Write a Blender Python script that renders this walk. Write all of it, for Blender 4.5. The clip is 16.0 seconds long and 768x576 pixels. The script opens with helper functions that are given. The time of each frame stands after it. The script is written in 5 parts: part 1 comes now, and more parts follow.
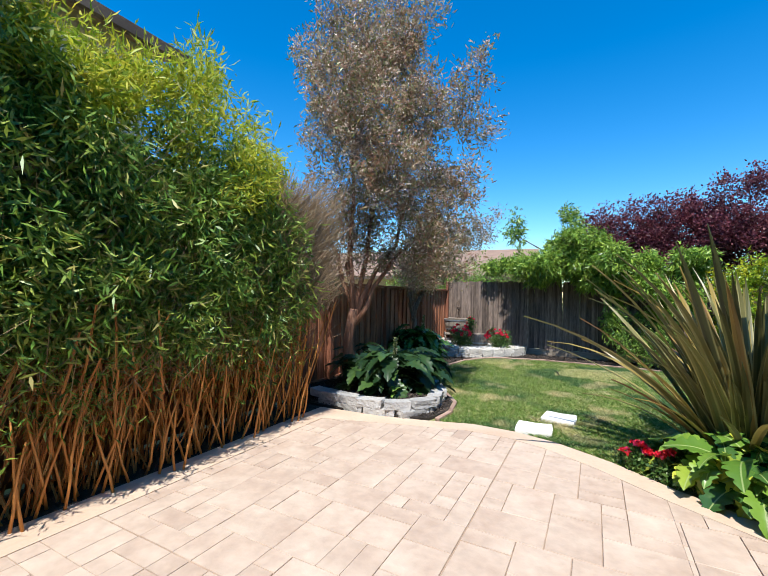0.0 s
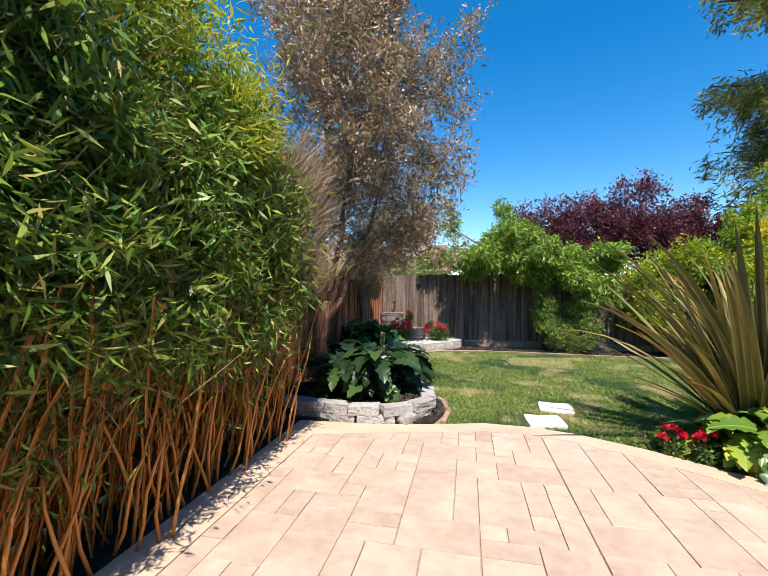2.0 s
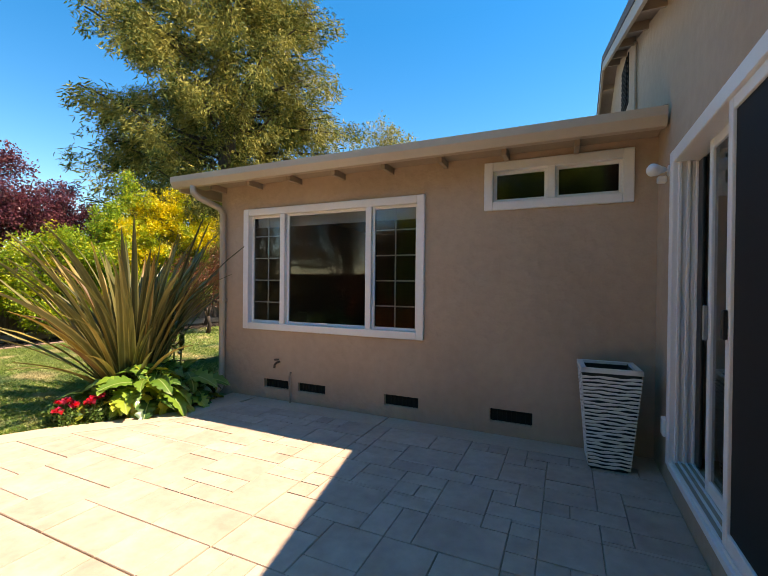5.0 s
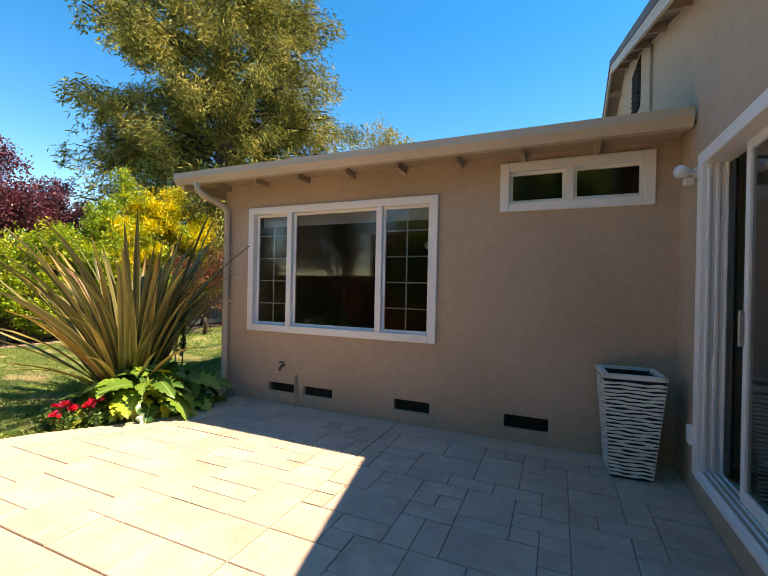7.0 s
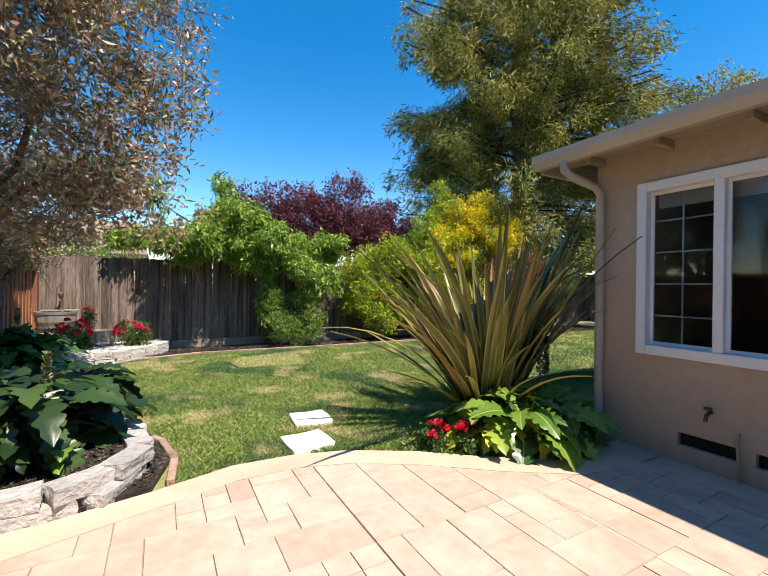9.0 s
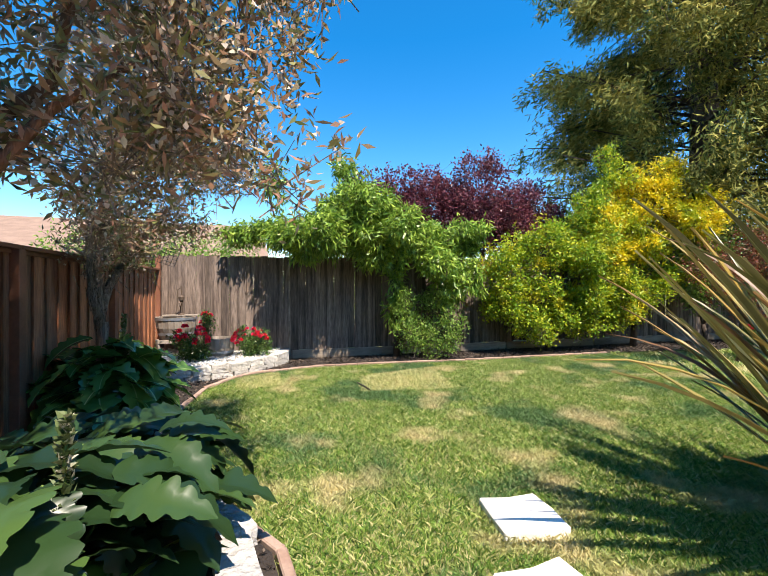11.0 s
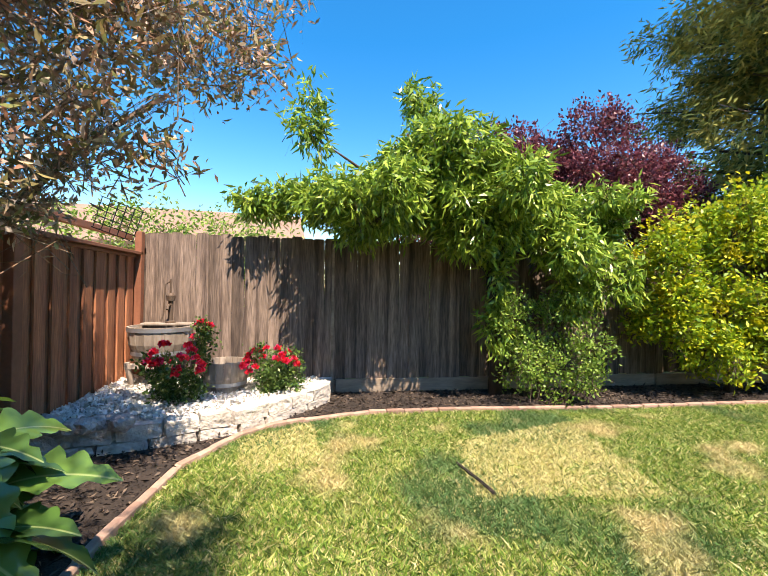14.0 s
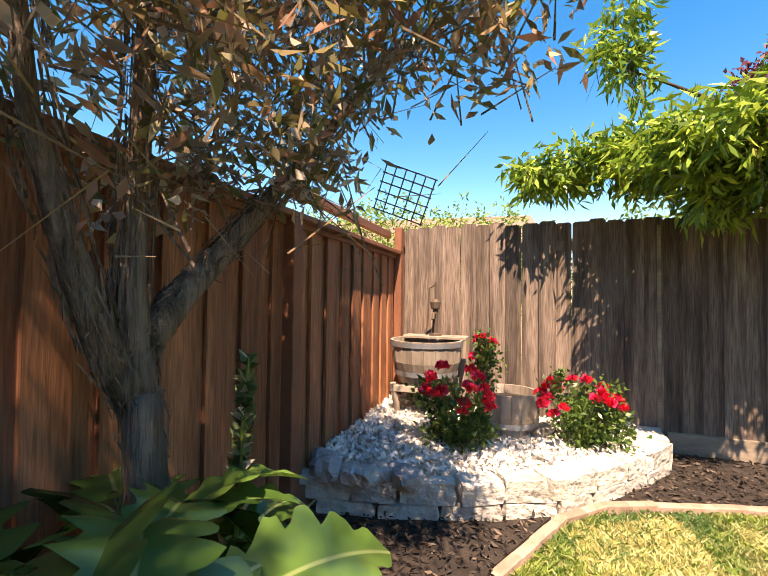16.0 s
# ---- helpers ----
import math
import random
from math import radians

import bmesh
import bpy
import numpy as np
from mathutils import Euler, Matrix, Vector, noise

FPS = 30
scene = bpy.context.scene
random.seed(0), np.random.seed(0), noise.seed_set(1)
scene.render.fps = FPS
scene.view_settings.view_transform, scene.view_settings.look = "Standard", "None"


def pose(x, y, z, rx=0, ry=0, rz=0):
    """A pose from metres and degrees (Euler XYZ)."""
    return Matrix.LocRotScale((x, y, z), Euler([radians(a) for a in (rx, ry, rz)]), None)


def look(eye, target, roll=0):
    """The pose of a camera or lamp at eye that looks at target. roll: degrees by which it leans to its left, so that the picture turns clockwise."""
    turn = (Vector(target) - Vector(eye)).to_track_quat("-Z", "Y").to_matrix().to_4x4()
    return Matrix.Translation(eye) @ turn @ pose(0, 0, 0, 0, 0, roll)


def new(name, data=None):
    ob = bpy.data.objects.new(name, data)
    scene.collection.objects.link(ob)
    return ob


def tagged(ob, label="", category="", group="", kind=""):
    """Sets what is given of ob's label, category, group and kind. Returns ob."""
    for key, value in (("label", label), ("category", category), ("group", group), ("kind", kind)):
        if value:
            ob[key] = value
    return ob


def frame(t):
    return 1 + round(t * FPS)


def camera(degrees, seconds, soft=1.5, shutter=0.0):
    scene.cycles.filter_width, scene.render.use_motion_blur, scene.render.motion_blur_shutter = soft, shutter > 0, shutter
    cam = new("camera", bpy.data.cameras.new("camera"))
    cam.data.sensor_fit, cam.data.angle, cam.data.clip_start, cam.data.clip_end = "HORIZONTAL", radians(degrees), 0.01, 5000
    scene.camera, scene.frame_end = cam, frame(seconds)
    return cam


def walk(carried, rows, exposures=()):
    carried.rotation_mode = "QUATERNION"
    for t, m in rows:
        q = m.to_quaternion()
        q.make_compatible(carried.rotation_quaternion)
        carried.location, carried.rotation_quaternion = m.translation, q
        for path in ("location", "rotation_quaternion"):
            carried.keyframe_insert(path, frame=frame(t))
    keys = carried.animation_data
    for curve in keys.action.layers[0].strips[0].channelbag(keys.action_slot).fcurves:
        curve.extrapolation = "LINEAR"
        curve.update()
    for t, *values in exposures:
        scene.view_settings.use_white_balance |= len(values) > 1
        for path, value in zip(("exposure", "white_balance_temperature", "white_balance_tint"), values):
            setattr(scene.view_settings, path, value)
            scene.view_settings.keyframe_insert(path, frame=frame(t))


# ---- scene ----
cam = camera(87.1, 16.0, soft=1.0)
METRES, EYE, TILT, LEAN, TURN = 10.9, 1.57, 0.0, 0.0, 26.2
PATH = [
    (0, (0.078, 0.069, 1.586), (-0.85, 1.84, 1.618), 1.2),
    (0.5, (-0.388, 0.207, 1.556), (-1.502, 1.867, 1.597), 0.7),
    (1, (-0.731, 0.257, 1.46), (-1.756, 1.974, 1.496), 0.6),
    (1.5, (-1.051, 0.312, 1.449), (-1.812, 2.161, 1.481), 0.4),
    (2, (-1.428, 0.338, 1.451), (-1.836, 2.296, 1.481), 0.5),
    (2.5, (-1.696, 0.318, 1.453), (-1.687, 2.318, 1.481), 0.4),
    (3, (-1.891, 0.275, 1.459), (-1.438, 2.223, 1.48), 0.2),
    (3.5, (-2.055, 0.125, 1.453), (-1.103, 1.883, 1.474), 0.1),
    (4, (-2.049, -0.014, 1.45), (-0.66, 1.424, 1.462), -0.2),
    (4.5, (-2.005, -0.105, 1.451), (-0.276, 0.9, 1.444), -0.0),
    (6.8, (-1.994, 0.051, 1.484), (-0.103, 0.701, 1.467), 1.2),
    (7, (-1.981, 0.113, 1.445), (-0.146, 0.907, 1.445), 1.2),
    (7.5, (-1.928, 0.339, 1.429), (-0.294, 1.491, 1.431), 0.8),
    (8, (-1.878, 0.68, 1.476), (-0.458, 2.088, 1.471), 0.6),
    (8.5, (-1.776, 1.12, 1.495), (-0.579, 2.722, 1.482), 0.6),
    (9, (-1.777, 1.632, 1.457), (-0.807, 3.381, 1.451), 0.6),
    (9.5, (-1.768, 2.147, 1.472), (-1.0, 3.994, 1.451), 0.6),
    (10, (-1.778, 2.694, 1.446), (-1.162, 4.596, 1.435), 0.4),
    (10.2, (-1.788, 2.898, 1.396), (-1.224, 4.817, 1.407), 0.5),
    (12.3, (-1.565, 4.961, 1.392), (-1.091, 6.904, 1.385), -0.4),
    (12.5, (-1.529, 5.147, 1.377), (-1.002, 7.077, 1.369), -0.2),
    (13, (-1.484, 5.601, 1.367), (-0.833, 7.492, 1.361), 0.2),
    (13.5, (-1.567, 6.109, 1.352), (-0.95, 8.012, 1.354), 0.7),
    (14, (-1.745, 6.553, 1.353), (-1.435, 8.529, 1.367), 0.9),
    (14.5, (-1.892, 6.954, 1.361), (-1.979, 8.952, 1.388), 0.8),
    (15, (-2.084, 7.319, 1.34), (-2.515, 9.272, 1.372), 0.7),
    (15.5, (-2.359, 7.61, 1.309), (-2.986, 9.509, 1.352), 0.6),
    (16, (-2.662, 7.814, 1.297), (-3.324, 9.701, 1.344), 0.7),
]
walk(cam, [(t, look(eye, target, roll)) for t, eye, target, roll in PATH],
     [(0, 0.66, 6350, 8), (1.0, 0.82, 6700, 11), (2.0, 0.70, 7000, 13), (3.0, 0.68, 7200, 15), (4.0, 0.8, 8600, 20), (4.5, 1.0, 8900, 18), (6.8, 1.38, 9300, 17), (7.0, 1.28, 9300, 17), (7.5, 0.9, 9000, 19), (8.5, 0.8, 7400, 16), (10.0, 0.95, 7200, 13), (12.5, 1.25, 7700, 15), (14.5, 1.4, 8700, 21), (16.0, 1.52, 10200, 27)])


# ---- light ----
SUN_DX, SUN_DY = -0.18, 0.56          # drift of a shadow per metre of height
sun_data = bpy.data.lights.new("sun", "SUN")
sun_data.energy, sun_data.angle, sun_data.color = 4.6, radians(0.53), (1.0, 0.955, 0.88)
sun = new("sun", sun_data)
sun.matrix_world = look((0, 0, 30), (SUN_DX * 30, SUN_DY * 30, 0))
world = bpy.data.worlds.new("sky")
scene.world = world
world.use_nodes = True
wn = world.node_tree.nodes
sky = wn.new("ShaderNodeTexSky")
sky.sky_type, sky.sun_disc = "NISHITA", False
sky.sun_elevation = math.atan2(1, math.hypot(SUN_DX, SUN_DY))
sky.sun_rotation = math.atan2(-SUN_DX, -SUN_DY)
sky.air_density, sky.dust_density, sky.ozone_density = 1.0, 0.1, 2.0
wn["Background"].inputs[1].default_value = 0.15
clear = wn.new("ShaderNodeHueSaturation")
clear.inputs["Saturation"].default_value, clear.inputs["Value"].default_value = 1.48, 0.97
world.node_tree.links.new(sky.outputs[0], clear.inputs["Color"])
world.node_tree.links.new(clear.outputs[0], wn["Background"].inputs[0])


# ---- materials ----
def ramp_node(nt, stops, interp="LINEAR"):
    r = nt.nodes.new("ShaderNodeValToRGB")
    r.color_ramp.interpolation = interp
    while len(r.color_ramp.elements) < len(stops):
        r.color_ramp.elements.new(0.5)
    for e, (p, c) in zip(r.color_ramp.elements, stops):
        e.position, e.color = p, (*c, 1)
    return r


def noise_node(nt, scale, detail=4, stretch=(1, 1, 1), coord="Object"):
    tc = nt.nodes.new("ShaderNodeTexCoord")
    mp = nt.nodes.new("ShaderNodeMapping")
    mp.inputs["Scale"].default_value = stretch
    n = nt.nodes.new("ShaderNodeTexNoise")
    n.inputs["Scale"].default_value, n.inputs["Detail"].default_value = scale, detail
    nt.links.new(tc.outputs[coord], mp.inputs[0])
    nt.links.new(mp.outputs[0], n.inputs[0])
    return n


def mix_node(nt, a, b, f, mode="MIX"):
    m = nt.nodes.new("ShaderNodeMix")
    m.data_type, m.blend_type = "RGBA", mode
    for sock, v in ((m.inputs[6], a), (m.inputs[7], b), (m.inputs[0], f)):
        if isinstance(v, (tuple, float, int)):
            sock.default_value = (*v, 1) if isinstance(v, tuple) else v
        else:
            nt.links.new(v, sock)
    return m.outputs[2]


def base_mat(name, rough=0.8, metal=0.0):
    m = bpy.data.materials.new(name)
    m.use_nodes = True
    p = m.node_tree.nodes["Principled BSDF"]
    p.inputs["Roughness"].default_value, p.inputs["Metallic"].default_value = rough, metal
    return m, m.node_tree, p


def surface(name, c1, c2, rough=0.8, metal=0.0, big=1.2, fine=40, stretch=(1, 1, 1), bump=0.3, dist=0.004, vary=0.25, stain=0.5, piece=False, spec=0.5):
    """Two scales of colour variation, a fine bump, and a small shift from piece to piece."""
    m, nt, p = base_mat(name, rough, metal)
    p.inputs["Specular IOR Level"].default_value = spec
    a = noise_node(nt, big, 5, stretch)
    b = noise_node(nt, fine, 6, stretch)
    if piece:
        who = nt.nodes.new("ShaderNodeObjectInfo")
        for nz in (a, b):
            mp = nz.inputs[0].links[0].from_node
            add = nt.nodes.new("ShaderNodeVectorMath")
            add.operation = "MULTIPLY_ADD"
            nt.links.new(who.outputs["Random"], add.inputs[0])
            add.inputs[1].default_value = (37.0, 23.0, 11.0)
            nt.links.new(mp.outputs[0], add.inputs[2])
            nt.links.new(add.outputs[0], nz.inputs[0])
    ra = ramp_node(nt, [(0.32, c1), (0.68, c2)])
    nt.links.new(a.outputs[0], ra.inputs[0])
    rb = ramp_node(nt, [(0.3, (1 - vary,) * 3), (0.7, (1 + vary * 0.3,) * 3)])
    nt.links.new(b.outputs[0], rb.inputs[0])
    col = mix_node(nt, ra.outputs[0], rb.outputs[0], stain, "MULTIPLY")
    if piece:
        oi = nt.nodes.new("ShaderNodeObjectInfo")
        rp = ramp_node(nt, [(0.0, (1 - piece,) * 3), (1.0, (1.0 + piece * 0.3,) * 3)])
        nt.links.new(oi.outputs["Random"], rp.inputs[0])
        col = mix_node(nt, col, rp.outputs[0], 1.0, "MULTIPLY")
    nt.links.new(col, p.inputs["Base Color"])
    bp = nt.nodes.new("ShaderNodeBump")
    bp.inputs["Strength"].default_value, bp.inputs["Distance"].default_value = bump, dist
    nt.links.new(b.outputs[0], bp.inputs["Height"])
    nt.links.new(bp.outputs[0], p.inputs["Normal"])
    return m


def leafy(name, stops, rough=0.45, thin=0.35, patch=None, obj=False, spec=0.4, patch2=None):
    """Leaves: each its own shade, light passing through the blade."""
    m, nt, p = base_mat(name, rough)
    p.inputs["Specular IOR Level"].default_value = spec
    g = nt.nodes.new("ShaderNodeObjectInfo") if obj else nt.nodes.new("ShaderNodeNewGeometry")
    r = ramp_node(nt, stops)
    nt.links.new(g.outputs["Random" if obj else "Random Per Island"], r.inputs[0])
    col = r.outputs[0]
    for k, spot in enumerate((patch2, patch)):
        if not spot:
            continue
        c, scale, lo, hi = spot
        n = noise_node(nt, scale, 4)
        n.inputs[0].links[0].from_node.inputs["Location"].default_value = (7.3 * k, 3.1 * k, 0)
        rn = ramp_node(nt, [(lo, (0, 0, 0)), (hi, (1, 1, 1))])
        nt.links.new(n.outputs[0], rn.inputs[0])
        sep = nt.nodes.new("ShaderNodeRGBToBW")
        nt.links.new(rn.outputs[0], sep.inputs[0])
        part_way = nt.nodes.new("ShaderNodeMath")
        part_way.operation, part_way.inputs[1].default_value = "MULTIPLY", 0.8
        nt.links.new(sep.outputs[0], part_way.inputs[0])
        col = mix_node(nt, col, c, part_way.outputs[0])
    nt.links.new(col, p.inputs["Base Color"])
    if thin:
        t = nt.nodes.new("ShaderNodeBsdfTranslucent")
        nt.links.new(col, t.inputs[0])
        mx = nt.nodes.new("ShaderNodeMixShader")
        mx.inputs[0].default_value = thin
        nt.links.new(p.outputs[0], mx.inputs[1])
        nt.links.new(t.outputs[0], mx.inputs[2])
        nt.links.new(mx.outputs[0], nt.nodes["Material Output"].inputs[0])
    return m


M_PAVER = surface("stamped_concrete", (0.46, 0.34, 0.265), (0.58, 0.46, 0.37), 0.78, big=2.6, fine=13, bump=0.6, dist=0.010, piece=0.04, vary=0.26)
M_BAND = surface("tan_concrete", (0.52, 0.375, 0.275), (0.62, 0.48, 0.365), 0.8, big=1.5, fine=30, bump=0.3, dist=0.004, vary=0.15)
M_GROUT = surface("grout", (0.33, 0.24, 0.175), (0.42, 0.315, 0.24), 0.95, fine=60)
M_STUCCO = surface("taupe_stucco", (0.46, 0.34, 0.245), (0.53, 0.40, 0.295), 0.92, big=0.9, fine=11, bump=0.8, dist=0.02, vary=0.14)
M_TRIM = surface("white_vinyl", (0.80, 0.79, 0.77), (0.84, 0.83, 0.81), 0.45, fine=20, bump=0.05, vary=0.05)
M_GUTTER = surface("tan_painted_metal", (0.50, 0.40, 0.29), (0.55, 0.44, 0.32), 0.5, fine=14, bump=0.1, vary=0.08)
M_EAVE = surface("tan_painted_wood", (0.36, 0.28, 0.20), (0.42, 0.33, 0.24), 0.8, fine=20, bump=0.2, vary=0.12)
M_SHINGLE = surface("grey_roof", (0.10, 0.11, 0.13), (0.16, 0.17, 0.19), 0.9, big=3, fine=50, bump=0.6)
M_ROOFTILE = surface("brown_roof", (0.24, 0.155, 0.11), (0.32, 0.21, 0.15), 0.9, big=3, fine=30, bump=0.6)
M_GREYFENCE = surface("weathered_fence", (0.09, 0.062, 0.050), (0.36, 0.27, 0.215), 0.9, big=2.6, fine=22, stretch=(5, 5, 0.3), bump=0.8, dist=0.005, piece=0.45, vary=0.65, stain=0.9)
M_REDFENCE = surface("redwood_stain", (0.28, 0.095, 0.048), (0.54, 0.225, 0.115), 0.7, big=2.4, fine=22, stretch=(5, 5, 0.3), bump=0.7, dist=0.004, piece=0.35, vary=0.55, stain=0.9)
M_RAIL = surface("redwood_rail", (0.20, 0.075, 0.042), (0.30, 0.12, 0.065), 0.7, big=2, fine=26, stretch=(1, 1, 1), bump=0.4, vary=0.3)
M_KICK = surface("pale_kickboard", (0.20, 0.155, 0.115), (0.44, 0.36, 0.28), 0.9, big=2, fine=20, stretch=(0.6, 3, 3), bump=0.4, piece=0.3, vary=0.35)
M_BLOCK = surface("grey_block", (0.36, 0.35, 0.34), (0.52, 0.50, 0.48), 0.95, big=4, fine=24, bump=1.0, dist=0.03, piece=0.2, vary=0.35)
M_LIME = surface("pale_limestone", (0.52, 0.48, 0.43), (0.68, 0.64, 0.58), 0.95, big=4, fine=22, bump=1.0, dist=0.03, piece=0.22, vary=0.35)
M_GRAVEL = surface("white_gravel", (0.76, 0.72, 0.66), (0.84, 0.82, 0.78), 0.9, big=30, fine=90, bump=0.6, vary=0.3)
M_MULCH = surface("dark_mulch", (0.018, 0.013, 0.010), (0.055, 0.040, 0.032), 0.95, big=6, fine=70, bump=1.0, dist=0.02, vary=0.6)
M_CHIP = leafy("bark_chips", [(0, (0.012, 0.009, 0.008)), (0.7, (0.06, 0.045, 0.037)), (1, (0.16, 0.12, 0.09))], 0.9, 0)
M_STEP = surface("white_stone", (0.74, 0.71, 0.65), (0.84, 0.82, 0.77), 0.9, big=4, fine=30, bump=0.4, vary=0.12)
M_BRICK = surface("red_brick_edging", (0.33, 0.20, 0.15), (0.46, 0.33, 0.26), 0.9, big=6, fine=40, bump=0.6, piece=0.3, vary=0.3)
M_SOIL = surface("lawn_soil", (0.20, 0.23, 0.07), (0.36, 0.31, 0.15), 0.95, big=1.0, fine=40, bump=0.8, dist=0.01, vary=0.4)
# near-black, so the dimness of the unlit room is put into the colour
M_DARK = surface("unlit_interior", (0.02, 0.018, 0.016), (0.03, 0.028, 0.025), 0.9, fine=10)
M_ROOMWALL = surface("room_wall", (0.62, 0.58, 0.52), (0.66, 0.62, 0.56), 0.9, fine=30, bump=0.1, vary=0.04)
M_ROOMFLOOR = surface("room_floor", (0.20, 0.12, 0.07), (0.28, 0.18, 0.11), 0.5, fine=12, stretch=(6, 0.6, 1), vary=0.2)
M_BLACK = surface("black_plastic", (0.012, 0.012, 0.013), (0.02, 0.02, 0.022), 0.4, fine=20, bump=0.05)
M_SCREEN = surface("insect_screen", (0.006, 0.006, 0.007), (0.010, 0.010, 0.011), 0.75, fine=90, bump=0.1, vary=0.05)
M_VENT = surface("vent_mesh", (0.015, 0.013, 0.011), (0.03, 0.026, 0.022), 0.9, fine=200)
M_IRON = surface("rusty_iron", (0.09, 0.065, 0.05), (0.20, 0.14, 0.10), 0.7, 0.5, fine=40, bump=0.4)
M_PIPE = surface("painted_pipe", (0.36, 0.28, 0.21), (0.45, 0.36, 0.27), 0.55, fine=20, bump=0.1)
M_BARREL = surface("weathered_barrel", (0.30, 0.24, 0.19), (0.48, 0.41, 0.34), 0.85, big=3, fine=26, stretch=(5, 5, 0.5), bump=0.5, piece=0.3, vary=0.35)
M_HOOP = surface("galvanised_hoop", (0.38, 0.40, 0.43), (0.50, 0.53, 0.57), 0.45, 0.7, fine=20, bump=0.1)
M_BARK = surface("shredding_bark", (0.13, 0.088, 0.064), (0.34, 0.255, 0.20), 0.95, big=6, fine=26, stretch=(4, 4, 0.3), bump=1.0, dist=0.03, vary=0.5)
M_BARKRED = surface("red_bark", (0.17, 0.08, 0.045), (0.30, 0.15, 0.09), 0.9, big=4, fine=16, stretch=(3, 3, 0.4), bump=1.0, dist=0.025, vary=0.4)
M_BARKDARK = surface("dark_bark", (0.05, 0.035, 0.026), (0.11, 0.08, 0.06), 0.95, big=4, fine=12, stretch=(2, 2, 0.4), bump=1.0, dist=0.03, vary=0.5)
M_CANE = leafy("bamboo_cane", [(0, (0.36, 0.13, 0.03)), (0.5, (0.58, 0.24, 0.055)), (1, (0.44, 0.26, 0.08))], 0.45, 0.0)
M_DRYTWIG = leafy("dry_twig", [(0, (0.22, 0.14, 0.08)), (0.5, (0.36, 0.26, 0.15)), (1, (0.15, 0.09, 0.05))], 0.8, 0.0)
M_BAMBOO = leafy("bamboo_leaf", [(0, (0.07, 0.15, 0.025)), (0.45, (0.16, 0.29, 0.04)), (0.8, (0.31, 0.39, 0.06)), (1, (0.42, 0.35, 0.12))], 0.42, 0.25)
# brighter, yellower copy of the bamboo leaf: sun on the hedge top as colour
M_BAMBOOLIT = leafy("bamboo_leaf_lit", [(0, (0.26, 0.38, 0.03)), (0.5, (0.48, 0.52, 0.04)), (1, (0.62, 0.54, 0.07))], 0.45, 0.45)
M_HOP = leafy("hop_bush_leaf", [(0, (0.13, 0.15, 0.05)), (0.3, (0.32, 0.21, 0.13)), (0.55, (0.46, 0.24, 0.17)), (0.8, (0.24, 0.26, 0.08)), (1, (0.62, 0.48, 0.36))], 0.4, 0.35)
M_POD = leafy("papery_seed_pod", [(0, (0.55, 0.44, 0.35)), (0.5, (0.74, 0.63, 0.52)), (1, (0.50, 0.34, 0.27))], 0.7, 0.35)
M_PEACH = leafy("peach_leaf", [(0, (0.07, 0.15, 0.02)), (0.5, (0.20, 0.35, 0.045)), (1, (0.42, 0.54, 0.09))], 0.34, 0.3)
M_PLUM = leafy("plum_leaf", [(0, (0.06, 0.016, 0.03)), (0.5, (0.15, 0.035, 0.055)), (1, (0.28, 0.09, 0.10))], 0.4, 0.35)
M_YELLOW = leafy("golden_leaf", [(0, (0.42, 0.46, 0.02)), (0.4, (0.74, 0.57, 0.02)), (1, (0.86, 0.64, 0.03))], 0.45, 0.35, patch=((0.26, 0.40, 0.03), 1.6, 0.50, 0.60))
M_LIMEL = leafy("lime_leaf", [(0, (0.12, 0.25, 0.02)), (0.5, (0.28, 0.42, 0.03)), (1, (0.56, 0.54, 0.03))], 0.45, 0.35, patch=((0.70, 0.56, 0.03), 2.0, 0.56, 0.66))
M_SHRUB = leafy("shrub_leaf", [(0, (0.08, 0.18, 0.03)), (0.5, (0.18, 0.32, 0.05)), (1, (0.34, 0.46, 0.10))], 0.45, 0.35)
M_REDSHRUB = leafy("russet_leaf", [(0, (0.07, 0.08, 0.02)), (0.5, (0.20, 0.06, 0.03)), (1, (0.30, 0.10, 0.05))], 0.45, 0.35)
M_REDWOOD = leafy("conifer_spray", [(0, (0.04, 0.07, 0.02)), (0.5, (0.13, 0.16, 0.04)), (0.85, (0.26, 0.25, 0.06)), (1, (0.40, 0.33, 0.09))], 0.8, 0.15, patch=((0.38, 0.33, 0.085), 0.9, 0.46, 0.64), spec=0.15)
M_FAR = leafy("pale_tree_leaf", [(0, (0.12, 0.14, 0.03)), (0.5, (0.28, 0.26, 0.06)), (1, (0.40, 0.34, 0.12))], 0.5, 0.4)
M_FLAX = leafy("flax_leaf", [(0, (0.07, 0.075, 0.028)), (0.35, (0.14, 0.135, 0.042)), (0.6, (0.23, 0.205, 0.075)), (0.85, (0.34, 0.225, 0.05)), (1, (0.14, 0.065, 0.04))], 0.38, 0.15, obj=True)
M_FLAXDRY = leafy("dry_flax_leaf", [(0, (0.14, 0.08, 0.05)), (0.6, (0.26, 0.16, 0.10)), (1, (0.36, 0.25, 0.16))], 0.7, 0.1, obj=True)
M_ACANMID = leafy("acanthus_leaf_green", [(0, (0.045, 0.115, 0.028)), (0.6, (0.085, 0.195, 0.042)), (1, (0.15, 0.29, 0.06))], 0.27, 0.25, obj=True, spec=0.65)
